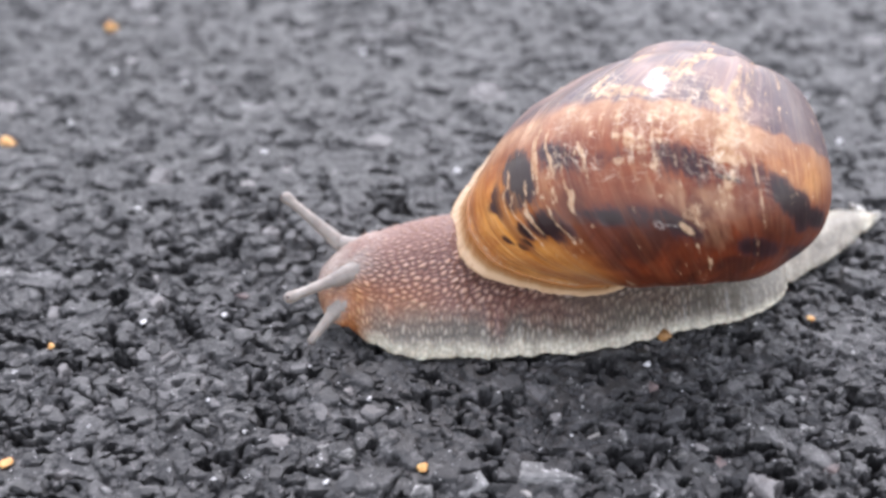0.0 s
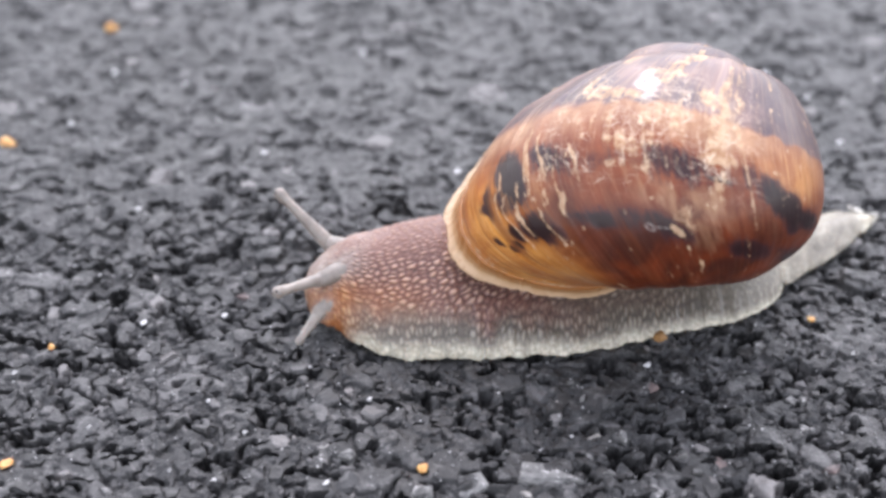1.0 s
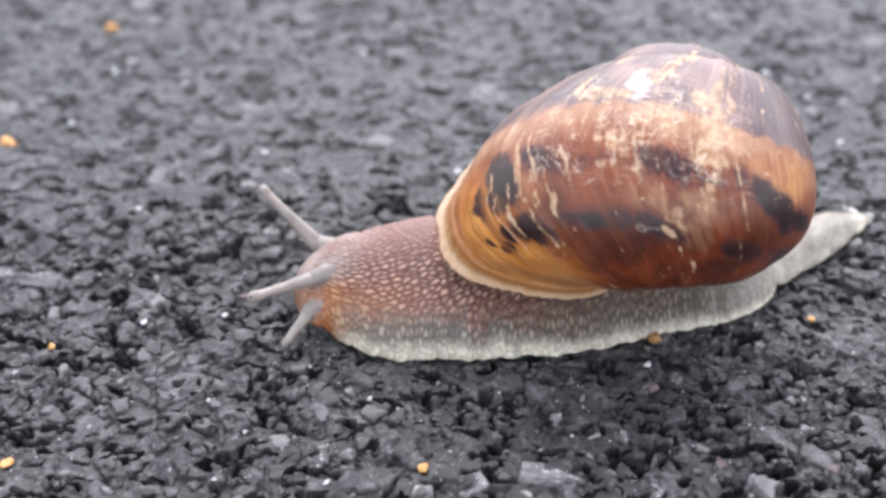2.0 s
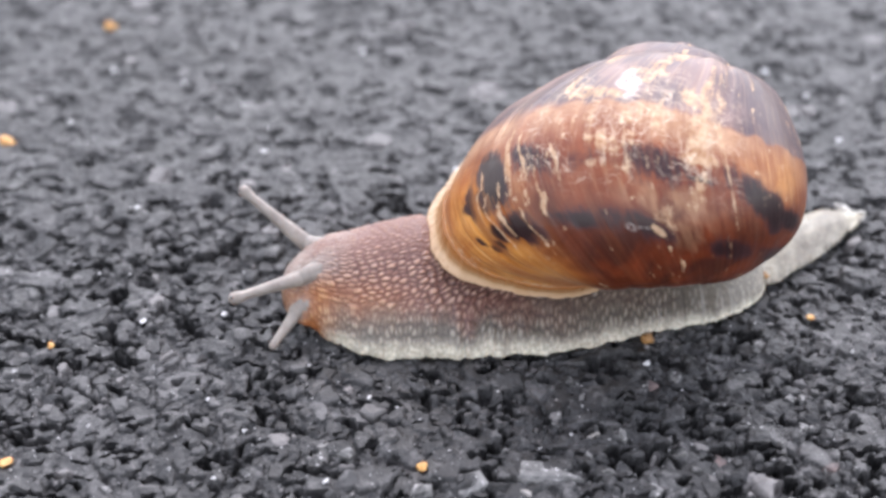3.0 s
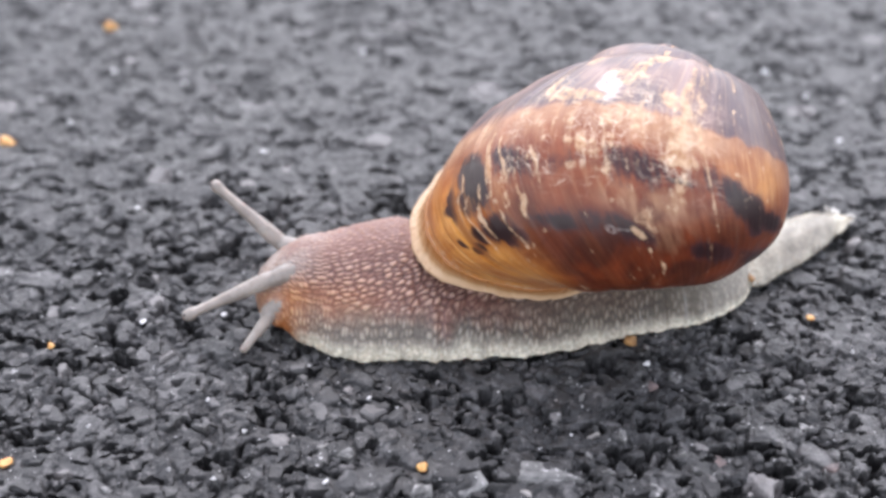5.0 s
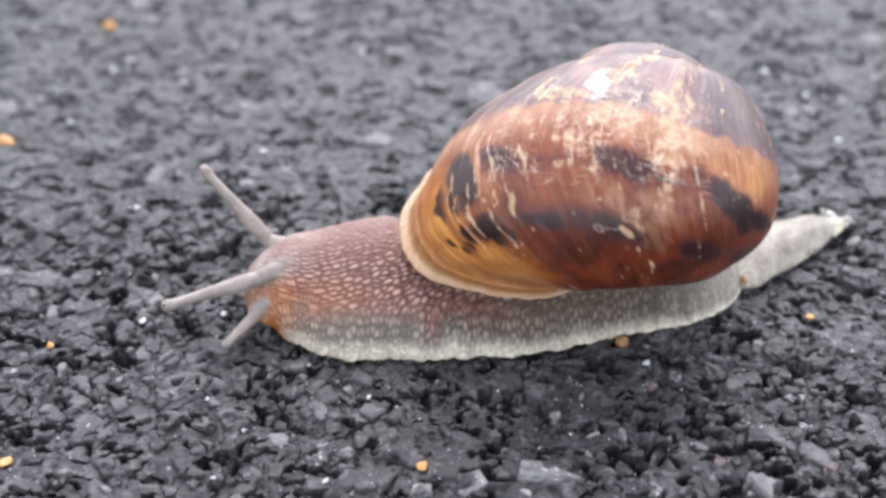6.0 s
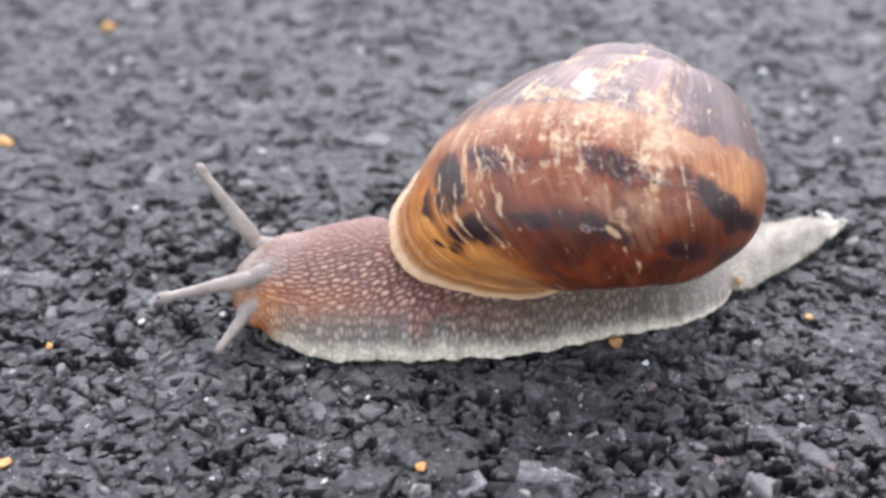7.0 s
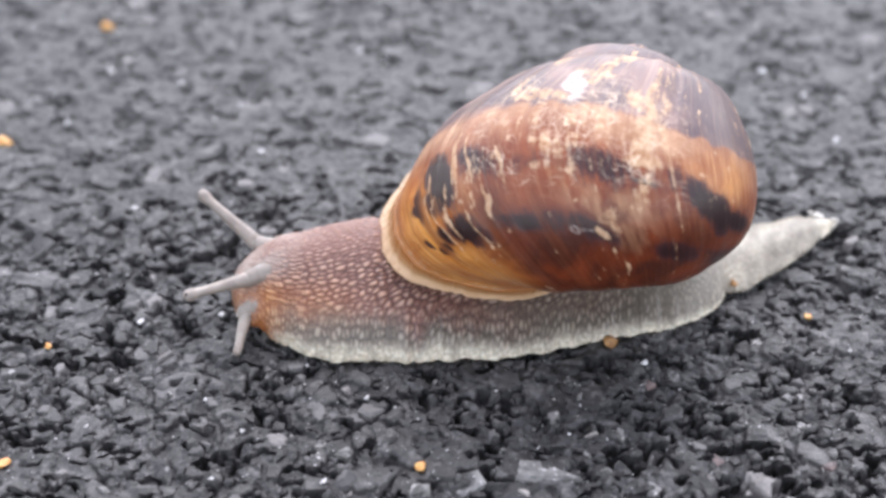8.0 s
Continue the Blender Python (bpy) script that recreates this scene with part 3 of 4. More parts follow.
def body_surface(xs, tuck, table, tail=False):
    """Rings of the body at the places xs. tuck: how far each ring is drawn in, to slide under its neighbour."""
    sole_n = 24
    al = np.pi * np.concatenate([np.linspace(0, 0.64, 270, endpoint=False), np.linspace(0.64, 1, 50)])
    x = xs[:, None] + 0 * al[None]
    cy, hw, z0, ht, lean = (spline(xs, table[:, 0], table[:, k])[:, None] for k in (1, 2, 3, 4, 5))
    c, s = np.cos(al)[None], np.sin(al)[None]
    near = np.where(c > 0, 1.0, 0.0)
    wave = 0.36 * smooth_noise(x * 0.55, c * 0 + 2.0 * near, 41, 3) + 0.20 * smooth_noise(x * 1.7, c * 0 + 3.0 * near, 42, 2)
    tuck_in = (0.26 + 0.50 * step(x, 0, 9) * (1 - step(x, 21, 27))) if not tail else 0.26
    flare = (1 - tuck_in) * c + tuck_in * c * np.abs(c) ** 5
    if tail:
        wave = wave * (0.7 + 1.6 * step(x, 36.5, 39.0)) + 0.75 * step(x, 36.0, 38.0) * smooth_noise(x * 2.3, near * 5, 45, 2)
    y = cy - hw * flare - np.sign(c) * wave * np.abs(c) ** 4 * np.minimum(1, hw / 3) + lean * s ** 1.5
    zz = z0 + 0.28 * np.minimum(1, hw / 3) + (ht - z0 - 0.28) * s ** (0.86 + 0.26 * step(x, -8.5, -4.5))
    zz = zz + np.abs(c) ** 6 * np.minimum(1, hw / 3) * 0.16 * (smooth_noise(x * 0.8, near * 3, 44, 2) + 0.3)
    P = np.stack([x, y, zz], -1)
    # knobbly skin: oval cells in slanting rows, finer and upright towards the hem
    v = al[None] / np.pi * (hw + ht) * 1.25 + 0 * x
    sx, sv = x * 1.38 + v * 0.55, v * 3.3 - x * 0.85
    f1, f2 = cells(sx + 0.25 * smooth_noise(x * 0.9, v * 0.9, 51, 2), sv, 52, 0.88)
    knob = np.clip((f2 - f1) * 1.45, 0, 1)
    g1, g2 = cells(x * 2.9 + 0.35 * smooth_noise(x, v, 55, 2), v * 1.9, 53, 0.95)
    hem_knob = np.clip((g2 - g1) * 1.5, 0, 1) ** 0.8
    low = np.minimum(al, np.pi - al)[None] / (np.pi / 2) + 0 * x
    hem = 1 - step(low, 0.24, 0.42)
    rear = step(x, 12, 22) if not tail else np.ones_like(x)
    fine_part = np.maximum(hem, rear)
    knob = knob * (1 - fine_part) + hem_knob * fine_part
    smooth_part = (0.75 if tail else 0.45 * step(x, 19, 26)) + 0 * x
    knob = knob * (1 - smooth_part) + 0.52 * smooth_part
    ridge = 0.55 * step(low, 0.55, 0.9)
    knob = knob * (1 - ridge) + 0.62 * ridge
    amp = (0.17 * (1 - hem) + 0.10 * hem) * (1 - 0.6 * rear) * step(x, -9.8, -7.5) * step(low, 0.02, 0.12)
    pleat = 0.10 * smooth_noise(x * 3.2, low * 1.2, 54, 2) * hem * step(low, 0.0, 0.08)
    N = np.cross(np.gradient(P, axis=0), np.gradient(P, axis=1))
    N /= np.maximum(np.linalg.norm(N, axis=-1, keepdims=True), 1e-9)
    mid = np.concatenate([x[..., None], cy[..., None] + 0 * x[..., None], z0[..., None] + 0 * x[..., None]], -1)
    N *= np.sign((N * (P - mid)).sum(-1, keepdims=True))
    P = P + N * (amp * (knob - 0.5) + pleat)[..., None]
    surf = P.copy()
    # the sole
    k = np.linspace(0, 1, sole_n + 2)[1:-1][None]
    a, b = P[:, -1:], P[:, :1]
    S = a + (b - a) * k[..., None]
    S[..., 2] = z0 - 0.05
    P = np.concatenate([P, S], 1)
    mid = np.stack([xs, cy[:, 0], z0[:, 0] + 0.3 * (ht - z0)[:, 0]], -1)[:, None]
    draw = np.stack([np.zeros_like(tuck), tuck, tuck], -1)[:, None]
    P = P + (mid - P) * draw
    # zones: brown back, amber cheek, pale hem
    n1 = smooth_noise(x * 0.7, v * 0.7, 61, 3)
    side = np.where(c > 0, 1.0, 0.0) + 0 * x
    reach = 0.12 * step(x, -1.0, 6.0)
    back = step(low + 0.10 * n1, 0.23 - 0.8 * reach, 0.45 - reach) * (1 - 0.75 * step(x + 2.0 * n1, 5, 14)) * (1 - step(x, 16, 24))
    amber = np.exp(-((x + 8.0) / 2.1) ** 2 - (np.maximum(low - 0.30, 0) / 0.24) ** 2) * 1.1
    amber = np.clip(amber + 0.50 * np.exp(-((x + 3.8) / 3.6) ** 2 - ((low - 0.40) / 0.13) ** 2), 0, 1)
    edge = (0.85 + 0.35 * smooth_noise(x * 3.6, low * 1.5, 62, 2)) * (1 - step(low + 0.04 * n1, 0.05, 0.19)) * step(x, -6.9, -5.2) + 0.20 * step(x, 20, 27)
    muzzle = (1 - step(x - 1.0 * low, -9.6, -7.3)) * step(low, 0.42, 0.62)
    muzzle = np.maximum(muzzle, np.exp(-((x + 7.4) / 1.9) ** 2 - ((low - 0.62 - 0.10 * (x + 8.0)) / 0.13) ** 2))
    muzzle = np.maximum(muzzle, (1 - step(x - 0.8 * n1, -8.8, -6.4)) * step(low, 0.46, 0.66))
    for (ax, ay, az), (bx, by, bz), reach_r in (((-8.6, -9.4, 4.3), (-6.4, -8.2, 5.3), 1.15), ((-8.6, -4.9, 4.6), (-6.0, -5.8, 5.8), 1.2), ((-8.9, -10.9, 1.8), (-8.0, -10.2, 2.6), 0.75)):
        span = np.array((bx - ax, by - ay, bz - az))
        w = np.clip(((surf - (ax, ay, az)) @ span) / (span @ span), 0, 1)
        away = np.linalg.norm(surf - (ax, ay, az) - w[..., None] * span, axis=-1)
        muzzle = np.maximum(muzzle, (1 - 0.35 * w) * np.exp(-(away / reach_r) ** 2))
    muzzle = np.clip(muzzle * (0.9 + 0.3 * n1), 0, 1) if not tail else 0 * x
    edge = np.clip(edge, 0, 1)
    if tail:
        back, amber, edge = back * 0, amber * 0, np.clip(0.34 + 0.40 * n1 + 0.5 * step(x, 37.6, 39.0), 0, 1)

    def pad(f, val):
        return np.concatenate([f + 0 * x, np.full((len(xs), sole_n), val)], 1)

    return P, pad(knob, 0.5), pad(back, 0.0), pad(amber, 0.0), pad(edge, 0.8), pad(muzzle, 0.0)


def slide(x, i):
    lead = min(0.0, (x - SLIDE_AT[0]) / (SLIDE_AT[1] - SLIDE_AT[0]))  # the head goes on as the throat does
    return tuple(float(np.interp(x, SLIDE_AT, [r[i] for r in rows])) + lead * (rows[1][i] - rows[0][i]) for rows in (SLIDE_X, SLIDE_Y))


def bend(x, i):
    """The pose of the body piece at x: shifted, and turned so that its flanks run on into its neighbours'."""
    dx, dy = slide(x, i)
    turn = math.atan2(slide(x + 2, i)[1] - slide(x - 2, i)[1], 4.0)
    mid = Vector((x, float(np.interp(x, BODY[:, 0], BODY[:, 1])), 0)) * MM
    return Matrix.Translation(mid + Vector((dx, dy, 0)) * MM) @ Matrix.Rotation(turn, 4, "Z") @ Matrix.Translation(-mid)


def grain_mesh(name, seed, radius, flat=0.8, rough=0.28, least=0.45):
    rng = np.random.default_rng(seed)
    bm = bmesh.new()
    bmesh.ops.create_icosphere(bm, subdivisions=2, radius=1.0)
    dirs = rng.normal(size=(9, 3))
    dirs /= np.linalg.norm(dirs, axis=1, keepdims=True)
    cut = rng.uniform(least, least + 0.4, 9)
    for vtx in bm.verts:
        p = np.array(vtx.co)
        for d, c in zip(dirs, cut):
            over = p @ d - c
            if over > 0:
                p = p - d * over * 0.9
        p = p * (1 + rng.normal(0, rough * 0.08))
        vtx.co = Vector((p[0], p[1], p[2] * flat)) * radius * MM
    return bm


def build_body(root):
    """The soft body in short overlapping pieces that slide on one another, as it stretches."""
    cuts = [("head", -10.35, -6.8, "pale brown head with an amber cheek")]
    for name, x0, x1, count, label in (("neck", -6.8, 3.2, 6, "brown knobbly neck"), ("foot", 3.2, 29.5, 15, "grey fleshy foot with a pale hem")):
        w = (x1 - x0) / count
        cuts += [(name, x0 + k * w, x0 + (k + 1) * w, label) for k in range(count)]
    cuts.append(("tail", 25.0, 40.3, "thin cream tail with a torn tip"))
    pieces = []
    for name, x0, x1, label in cuts:
        tail = name == "tail"
        end = x1 if x1 > 29 else x1 + 1.4
        start = x0 if name in ("head", "tail") else x0 - 0.5
        xs = np.linspace(start, end, max(24, int((end - start) / 0.10)))
        tuck = np.where(xs > x1, 0.001 + 0.05 * ((xs - x1) / 1.4) ** 2, np.where(xs < x0, 0.016 * (x0 - xs) / 0.5, 0.0))
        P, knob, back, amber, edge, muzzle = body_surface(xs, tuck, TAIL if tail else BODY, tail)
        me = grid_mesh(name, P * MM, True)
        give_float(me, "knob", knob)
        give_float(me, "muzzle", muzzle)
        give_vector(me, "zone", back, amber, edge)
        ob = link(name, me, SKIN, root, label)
        if tail:
            for k, (fx, fy, fz, size) in enumerate(((38.5, 5.25, 0.60, 0.55), (38.0, 5.75, 0.60, 0.34), (39.9, 4.7, 0.45, 0.45), (39.6, 3.9, 0.35, 0.34), (36.2, 1.0, 0.35, 0.30))):
                flap = part("torn_flap", grain_mesh("torn_flap", 500 + k, size, 0.55, 1.6), TORN, ob, "ragged white shred of skin", False)
                flap.matrix_basis = pose(fx * MM, fy * MM, fz * MM, 20 * k, 15, 70 * k)
            grit = part("grit", grain_mesh("grit", 520, 0.42, 0.8), TAN, ob, "brown grit stuck to the foot", False)
            grit.matrix_basis = pose(28.6 * MM, -4.5 * MM, 0.8 * MM)
        pieces.append((ob, 37.0 if tail else min((x0 + x1) / 2, 28.0)))
    return pieces


def tube(profile, sides=28):
    """A round mesh along -Z from (depth, radius) pairs, in mm, with closed ends."""
    bm = bmesh.new()
    rings = []
    for d, r in profile:
        rings.append([bm.verts.new((r * math.cos(2 * math.pi * k / sides) * MM, r * math.sin(2 * math.pi * k / sides) * MM, -d * MM)) for k in range(sides)])
    for p, q in zip(rings, rings[1:]):
        for k in range(sides):
            bm.faces.new((p[k], q[k], q[(k + 1) % sides], p[(k + 1) % sides]))
    bm.faces.new(rings[0])
    bm.faces.new(list(reversed(rings[-1])))
    bmesh.ops.recalc_face_normals(bm, faces=bm.faces)
    return bm


def eye_tentacle(root, length):
    prof = [(-0.46, 0.08), (-0.43, 0.22), (-0.34, 0.36), (-0.18, 0.46), (0.05, 0.50), (0.28, 0.49), (0.55, 0.43), (0.9, 0.39), (1.6, 0.40),
            (2.6, 0.45), (3.8, 0.52), (5.0, 0.62), (6.0, 0.68), (7.0, 0.66), (8.0, 0.45), (length, 0.10)]
    ob = part("tentacle", tube(prof), FEELER, root, "long pale eye stalk with a rounded tip")
    bm = bmesh.new()
    bmesh.ops.create_icosphere(bm, subdivisions=2, radius=0.13 * MM)
    spot = part("eye", bm, EYE_SPOT, ob, "tiny dark eye spot")
    return ob, spot


def lower_tentacle(root):
    prof = [(-0.32, 0.06), (-0.28, 0.18), (-0.16, 0.29), (0.05, 0.34), (0.4, 0.33), (1.0, 0.36), (1.8, 0.43), (2.6, 0.50), (3.2, 0.48), (3.8, 0.34), (4.3, 0.12)]
    return part("feeler", tube(prof), FEELER, root, "short pale lower feeler")


def stalk_base(head, path, radii, sides=30, steps=16):
    """The flared root of a tentacle, which stays on the head: a tube that widens and dives into the skin."""
    path = np.array(path, dtype=float)
    at = np.arange(len(path), dtype=float)
    t = np.linspace(0, len(path) - 1, steps)
    C = np.stack([spline(t, at, path[:, k]) for k in range(3)], -1)
    R = spline(t, at, np.array(radii, dtype=float))
    along = np.gradient(C, axis=0)
    along /= np.linalg.norm(along, axis=-1, keepdims=True)
    across = np.cross(along, (0.0, 0.0, 1.0))
    across /= np.linalg.norm(across, axis=-1, keepdims=True)
    up = np.cross(across, along)
    q = np.linspace(0, 2 * np.pi, sides, endpoint=False)
    P = C[:, None] + R[:, None, None] * (across[:, None] * np.cos(q)[None, :, None] + up[:, None] * np.sin(q)[None, :, None])
    return link("tentacle_base", grid_mesh("tentacle_base", P * MM, True), FEELER, head, "pale swollen root of a tentacle")


snail = tagged(new("snail"), "brown garden snail with a banded shell crawling on wet-dark asphalt", "snail")
build_shell(snail)
PIECES = build_body(snail)
FAR, FAR_EYE = eye_tentacle(snail, 9.0)
NEAR, NEAR_EYE = eye_tentacle(snail, 9.0)
LOW = lower_tentacle(snail)
HEAD = PIECES[0][0]
stalk_base(HEAD, [(-9.4, -4.5, 5.15), (-8.5, -4.9, 4.5), (-7.4, -5.4, 4.35), (-6.0, -6.0, 4.45), (-5.0, -6.4, 4.3)], (0.40, 0.66, 0.90, 0.95, 0.8))
stalk_base(HEAD, [(-9.3, -9.8, 4.22), (-8.4, -9.28, 4.25), (-7.4, -8.65, 4.36), (-6.2, -8.0, 4.42), (-5.0, -7.4, 4.3)], (0.40, 0.66, 0.80, 0.80, 0.6))
stalk_base(HEAD, [(-9.1, -11.1, 1.60), (-8.7, -10.6, 1.90), (-8.1, -9.9, 2.1), (-7.2, -9.0, 2.1), (-6.5, -8.4, 2.1)], (0.38, 0.66, 1.05, 1.45, 1.6))

# tips and roots of the tentacles in the snail's space, in mm
FAR_ROWS = [
    (0, (-12.87, -3.00, 7.71), (-8.32, -5.00, 4.32)), (0.5, (-12.68, -2.90, 7.80), (-8.39, -4.87, 4.32)),
    (1, (-12.76, -2.85, 8.18), (-8.75, -4.68, 4.32)), (1.5, (-13.01, -2.76, 8.46), (-8.82, -4.71, 4.32)),
    (3, (-14.35, -2.67, 8.30), (-9.25, -4.67, 4.32)), (3.5, (-14.62, -2.60, 8.67), (-9.33, -4.72, 4.32)),
    (4, (-15.07, -2.47, 8.61), (-9.61, -4.56, 4.32)), (4.5, (-15.20, -2.47, 8.48), (-9.82, -4.53, 4.32)),
    (6, (-15.12, -2.49, 10.26), (-10.07, -4.46, 4.32)), (6.5, (-14.95, -2.51, 10.38), (-10.10, -4.51, 4.32)),
    (7, (-14.54, -2.52, 10.51), (-10.14, -4.58, 4.32)), (7.5, (-14.42, -2.32, 9.50), (-10.06, -4.38, 4.32)),
    (8, (-13.91, -2.35, 7.89), (-9.42, -4.42, 4.32))]
NEAR_ROWS = [
    (0, (-11.96, -11.43, 4.11), (-8.28, -9.20, 4.27)), (0.5, (-11.88, -11.31, 4.36), (-8.35, -9.07, 4.27)),
    (1, (-12.21, -11.26, 4.70), (-8.71, -8.88, 4.27)), (1.5, (-12.87, -11.27, 4.43), (-8.79, -8.91, 4.27)),
    (3, (-14.30, -11.35, 4.18), (-9.22, -8.87, 4.27)), (3.5, (-14.38, -11.27, 3.74), (-9.29, -8.92, 4.27)),
    (4, (-15.03, -11.20, 3.50), (-9.57, -8.76, 4.27)), (4.5, (-15.94, -11.30, 2.51), (-9.78, -8.73, 4.27)),
    (6, (-17.33, -11.55, 3.71), (-10.03, -8.66, 4.27)), (6.5, (-17.25, -11.56, 4.07), (-10.06, -8.71, 4.27)),
    (7, (-16.72, -11.49, 4.48), (-10.10, -8.78, 4.27)), (7.5, (-15.78, -11.15, 4.51), (-10.02, -8.58, 4.27)),
    (8, (-13.97, -10.98, 4.47), (-9.39, -8.62, 4.27))]
LOW_ROWS = [
    (0, (-10.42, -12.38, 0.50), (-8.84, -10.80, 1.85)), (0.5, (-10.52, -12.50, 0.50), (-8.92, -10.67, 1.85)),
    (1, (-10.82, -12.34, 0.50), (-9.28, -10.48, 1.85)), (1.5, (-11.08, -12.25, 0.50), (-9.35, -10.51, 1.85)),
    (3, (-11.48, -12.81, 0.50), (-9.78, -10.47, 1.85)), (3.5, (-11.73, -12.77, 0.50), (-9.85, -10.52, 1.85)),
    (4, (-12.18, -12.70, 0.50), (-10.13, -10.36, 1.85)), (4.5, (-12.14, -13.04, 0.50), (-10.34, -10.33, 1.85)),
    (6, (-13.03, -12.60, 0.50), (-10.60, -10.26, 1.85)), (6.5, (-13.12, -12.74, 0.50), (-10.62, -10.31, 1.85)),
    (7, (-12.59, -13.05, 0.50), (-10.67, -10.38, 1.85)), (7.5, (-11.95, -13.00, 0.50), (-10.59, -10.18, 1.85)),
    (8, (-10.37, -13.15, 0.50), (-9.95, -10.22, 1.85))]


for spot, rows, side in ((FAR_EYE, FAR_ROWS, (-0.6, -0.5, 0.6)), (NEAR_EYE, NEAR_ROWS, (-0.35, -0.65, 0.65))):
    m = look(mm(rows[8][1]), mm(rows[8][2])).to_3x3()
    spot.location = (m.inverted() @ Vector(side).normalized()) * 0.42 * MM


# ---- the road ----
ZONE = (-61.0, 61.0, -31.0, 56.0)  # the finely built stretch, in mm


def flakes(x, y, size, seed, tilt, level, least=0.26, most=0.62, steep=2.0):
    """Angular stone faces that overlap like a heap of chips: each has its own outline, height and slope. Heights in mm, and a random tone for each."""
    x, y = x / size, y / size
    ix, iy = np.floor(x).astype(np.int64), np.floor(y).astype(np.int64)
    x0, y0 = ix.min() - 1, iy.min() - 1
    gx, gy = np.meshgrid(np.arange(x0, ix.max() + 2), np.arange(y0, iy.max() + 2), indexing="ij")
    table = [lattice(gx, gy, seed + k).astype(np.float32) for k in (0, 7, 3, 4, 11, 13, 15, 19, 23, 29)]
    top, tone = np.full(x.shape, -9.0, dtype=np.float32), np.zeros(x.shape, dtype=np.float32)
    for dx in (-1, 0, 1):
        for dy in (-1, 0, 1):
            at = (ix + dx - x0, iy + dy - y0)
            rx, ry, wide, turn, high, sx, sy, slim, cut, shade = (t[at] for t in table)
            ox = (x - (ix + dx + 0.5 + (rx - 0.5) * 0.95)).astype(np.float32)
            oy = (y - (iy + dy + 0.5 + (ry - 0.5) * 0.95)).astype(np.float32)
            c, s = np.cos(turn * 3.1416), np.sin(turn * 3.1416)
            a, b = ox * c + oy * s, oy * c - ox * s
            b = b * (1.0 + 0.9 * slim)
            d = np.maximum(np.maximum(np.abs(a), np.abs(b)), np.maximum(np.abs(a + b) * (0.62 + 0.2 * cut), np.abs(a - b) * (0.86 - 0.2 * cut)))
            plane = level * (high * 2 - 1) + tilt * size * (ox * (sx * 2 - 1) + oy * (sy * 2 - 1))
            over = (d - (least + (most - least) * wide)) * size
            here = plane - 0.10 * np.exp(-(over / 0.12) ** 2) - steep * np.maximum(over, 0)
            tone = np.where(here > top, shade, tone)
            top = np.maximum(top, here)
    return top, tone


WORN = ((33.0, -11.0, 3.4, 2.6), (27.0, -12.8, 1.6, 1.8), (-15.4, -19.6, 1.5, 1.5), (-3.9, -22.0, 1.4, 1.2), (-24.0, 21.0, 3.4, 2.0), (-1.3, 25.0, 3.0, 2.5),
        (-17.0, -12.5, 1.6, 1.8), (-8.8, 10.0, 2.4, 2.4), (-30.0, -7.0, 2.0, 1.2), (20.0, -19.5, 1.3, 1.3), (7.0, -25.2, 2.2, 1.2))


def road_surface(X, Y):
    """Heights in mm, and the tone of the stone at each place."""
    wx = X + 0.45 * smooth_noise(X / 1.3, Y / 1.3, 81, 4) + 0.11 * smooth_noise(X / 0.34, Y / 0.34, 83, 2)
    wy = Y + 0.45 * smooth_noise(X / 1.3, Y / 1.3, 82, 4) + 0.11 * smooth_noise(X / 0.34, Y / 0.34, 84, 2)
    far_flat = step(Y + 5 * smooth_noise(X / 9.0, Y / 9.0, 97, 2), -2.0, 18.0)  # the far stretch is shaped smoother, to add sky sheen and look paler
    crumbled = step(smooth_noise(X / 4.2, Y / 4.2, 91, 2), -0.25, 0.35) * (1 - 0.5 * far_flat)
    big, tone = flakes(wx, wy, 3.6, 101, 0.12, 0.24, 0.30, 0.64, 3.5)
    big = big - 0.45 * crumbled
    middle, tone_middle = flakes(wx + 3.3, wy, 1.6, 131, 0.22, 0.30, 0.24, 0.60, 3.5)
    middle = middle - 0.22 - 0.25 * far_flat
    small, tone_small = flakes(wx, wy + 5.7, 0.72, 161, 0.50, 0.36, 0.22, 0.54, 3.5)
    small = small - 0.40 - 0.2 * far_flat
    fill = -0.42 + 0.50 * smooth_noise(X / 1.1, Y / 1.1, 99, 4)  # crumbled mastic between the stones
    Z = big
    for other, its in ((middle, tone_middle), (small, tone_small), (fill, 0.3)):
        tone = np.where(other > Z, its, tone)
        Z = np.maximum(Z, other)
    Z = Z * (1 - 0.58 * far_flat)
    cleft = np.exp(-(smooth_noise(wx / 2.6, wy / 1.8, 96, 3) / 0.075) ** 2) * step(smooth_noise(X / 2.0, Y / 2.0, 92, 2), -0.05, 0.25)
    Z -= 1.8 * (1 - 0.72 * far_flat) * np.maximum(cleft, 0.8 * step(smooth_noise(wx / 1.7, wy / 0.8, 93, 3), 0.36, 0.46))
    for px, py, rx, ry in WORN:  # broad faces worn flat by traffic
        d = np.hypot((wx - px) / rx, (wy - py) / ry) + 0.25 * smooth_noise(X / 1.2, Y / 1.2, 98, 2)
        Z = Z + (0.10 + 0.25 * Z - Z) * (1 - step(d, 0.75, 1.0))
    Z += 0.28 * smooth_noise(X / 7.0, Y / 7.0, 94, 2) + 0.11 * smooth_noise(X / 0.55, Y / 0.55, 95, 3)
    return Z - 0.25, tone


def road_height(X, Y):
    return road_surface(X, Y)[0]


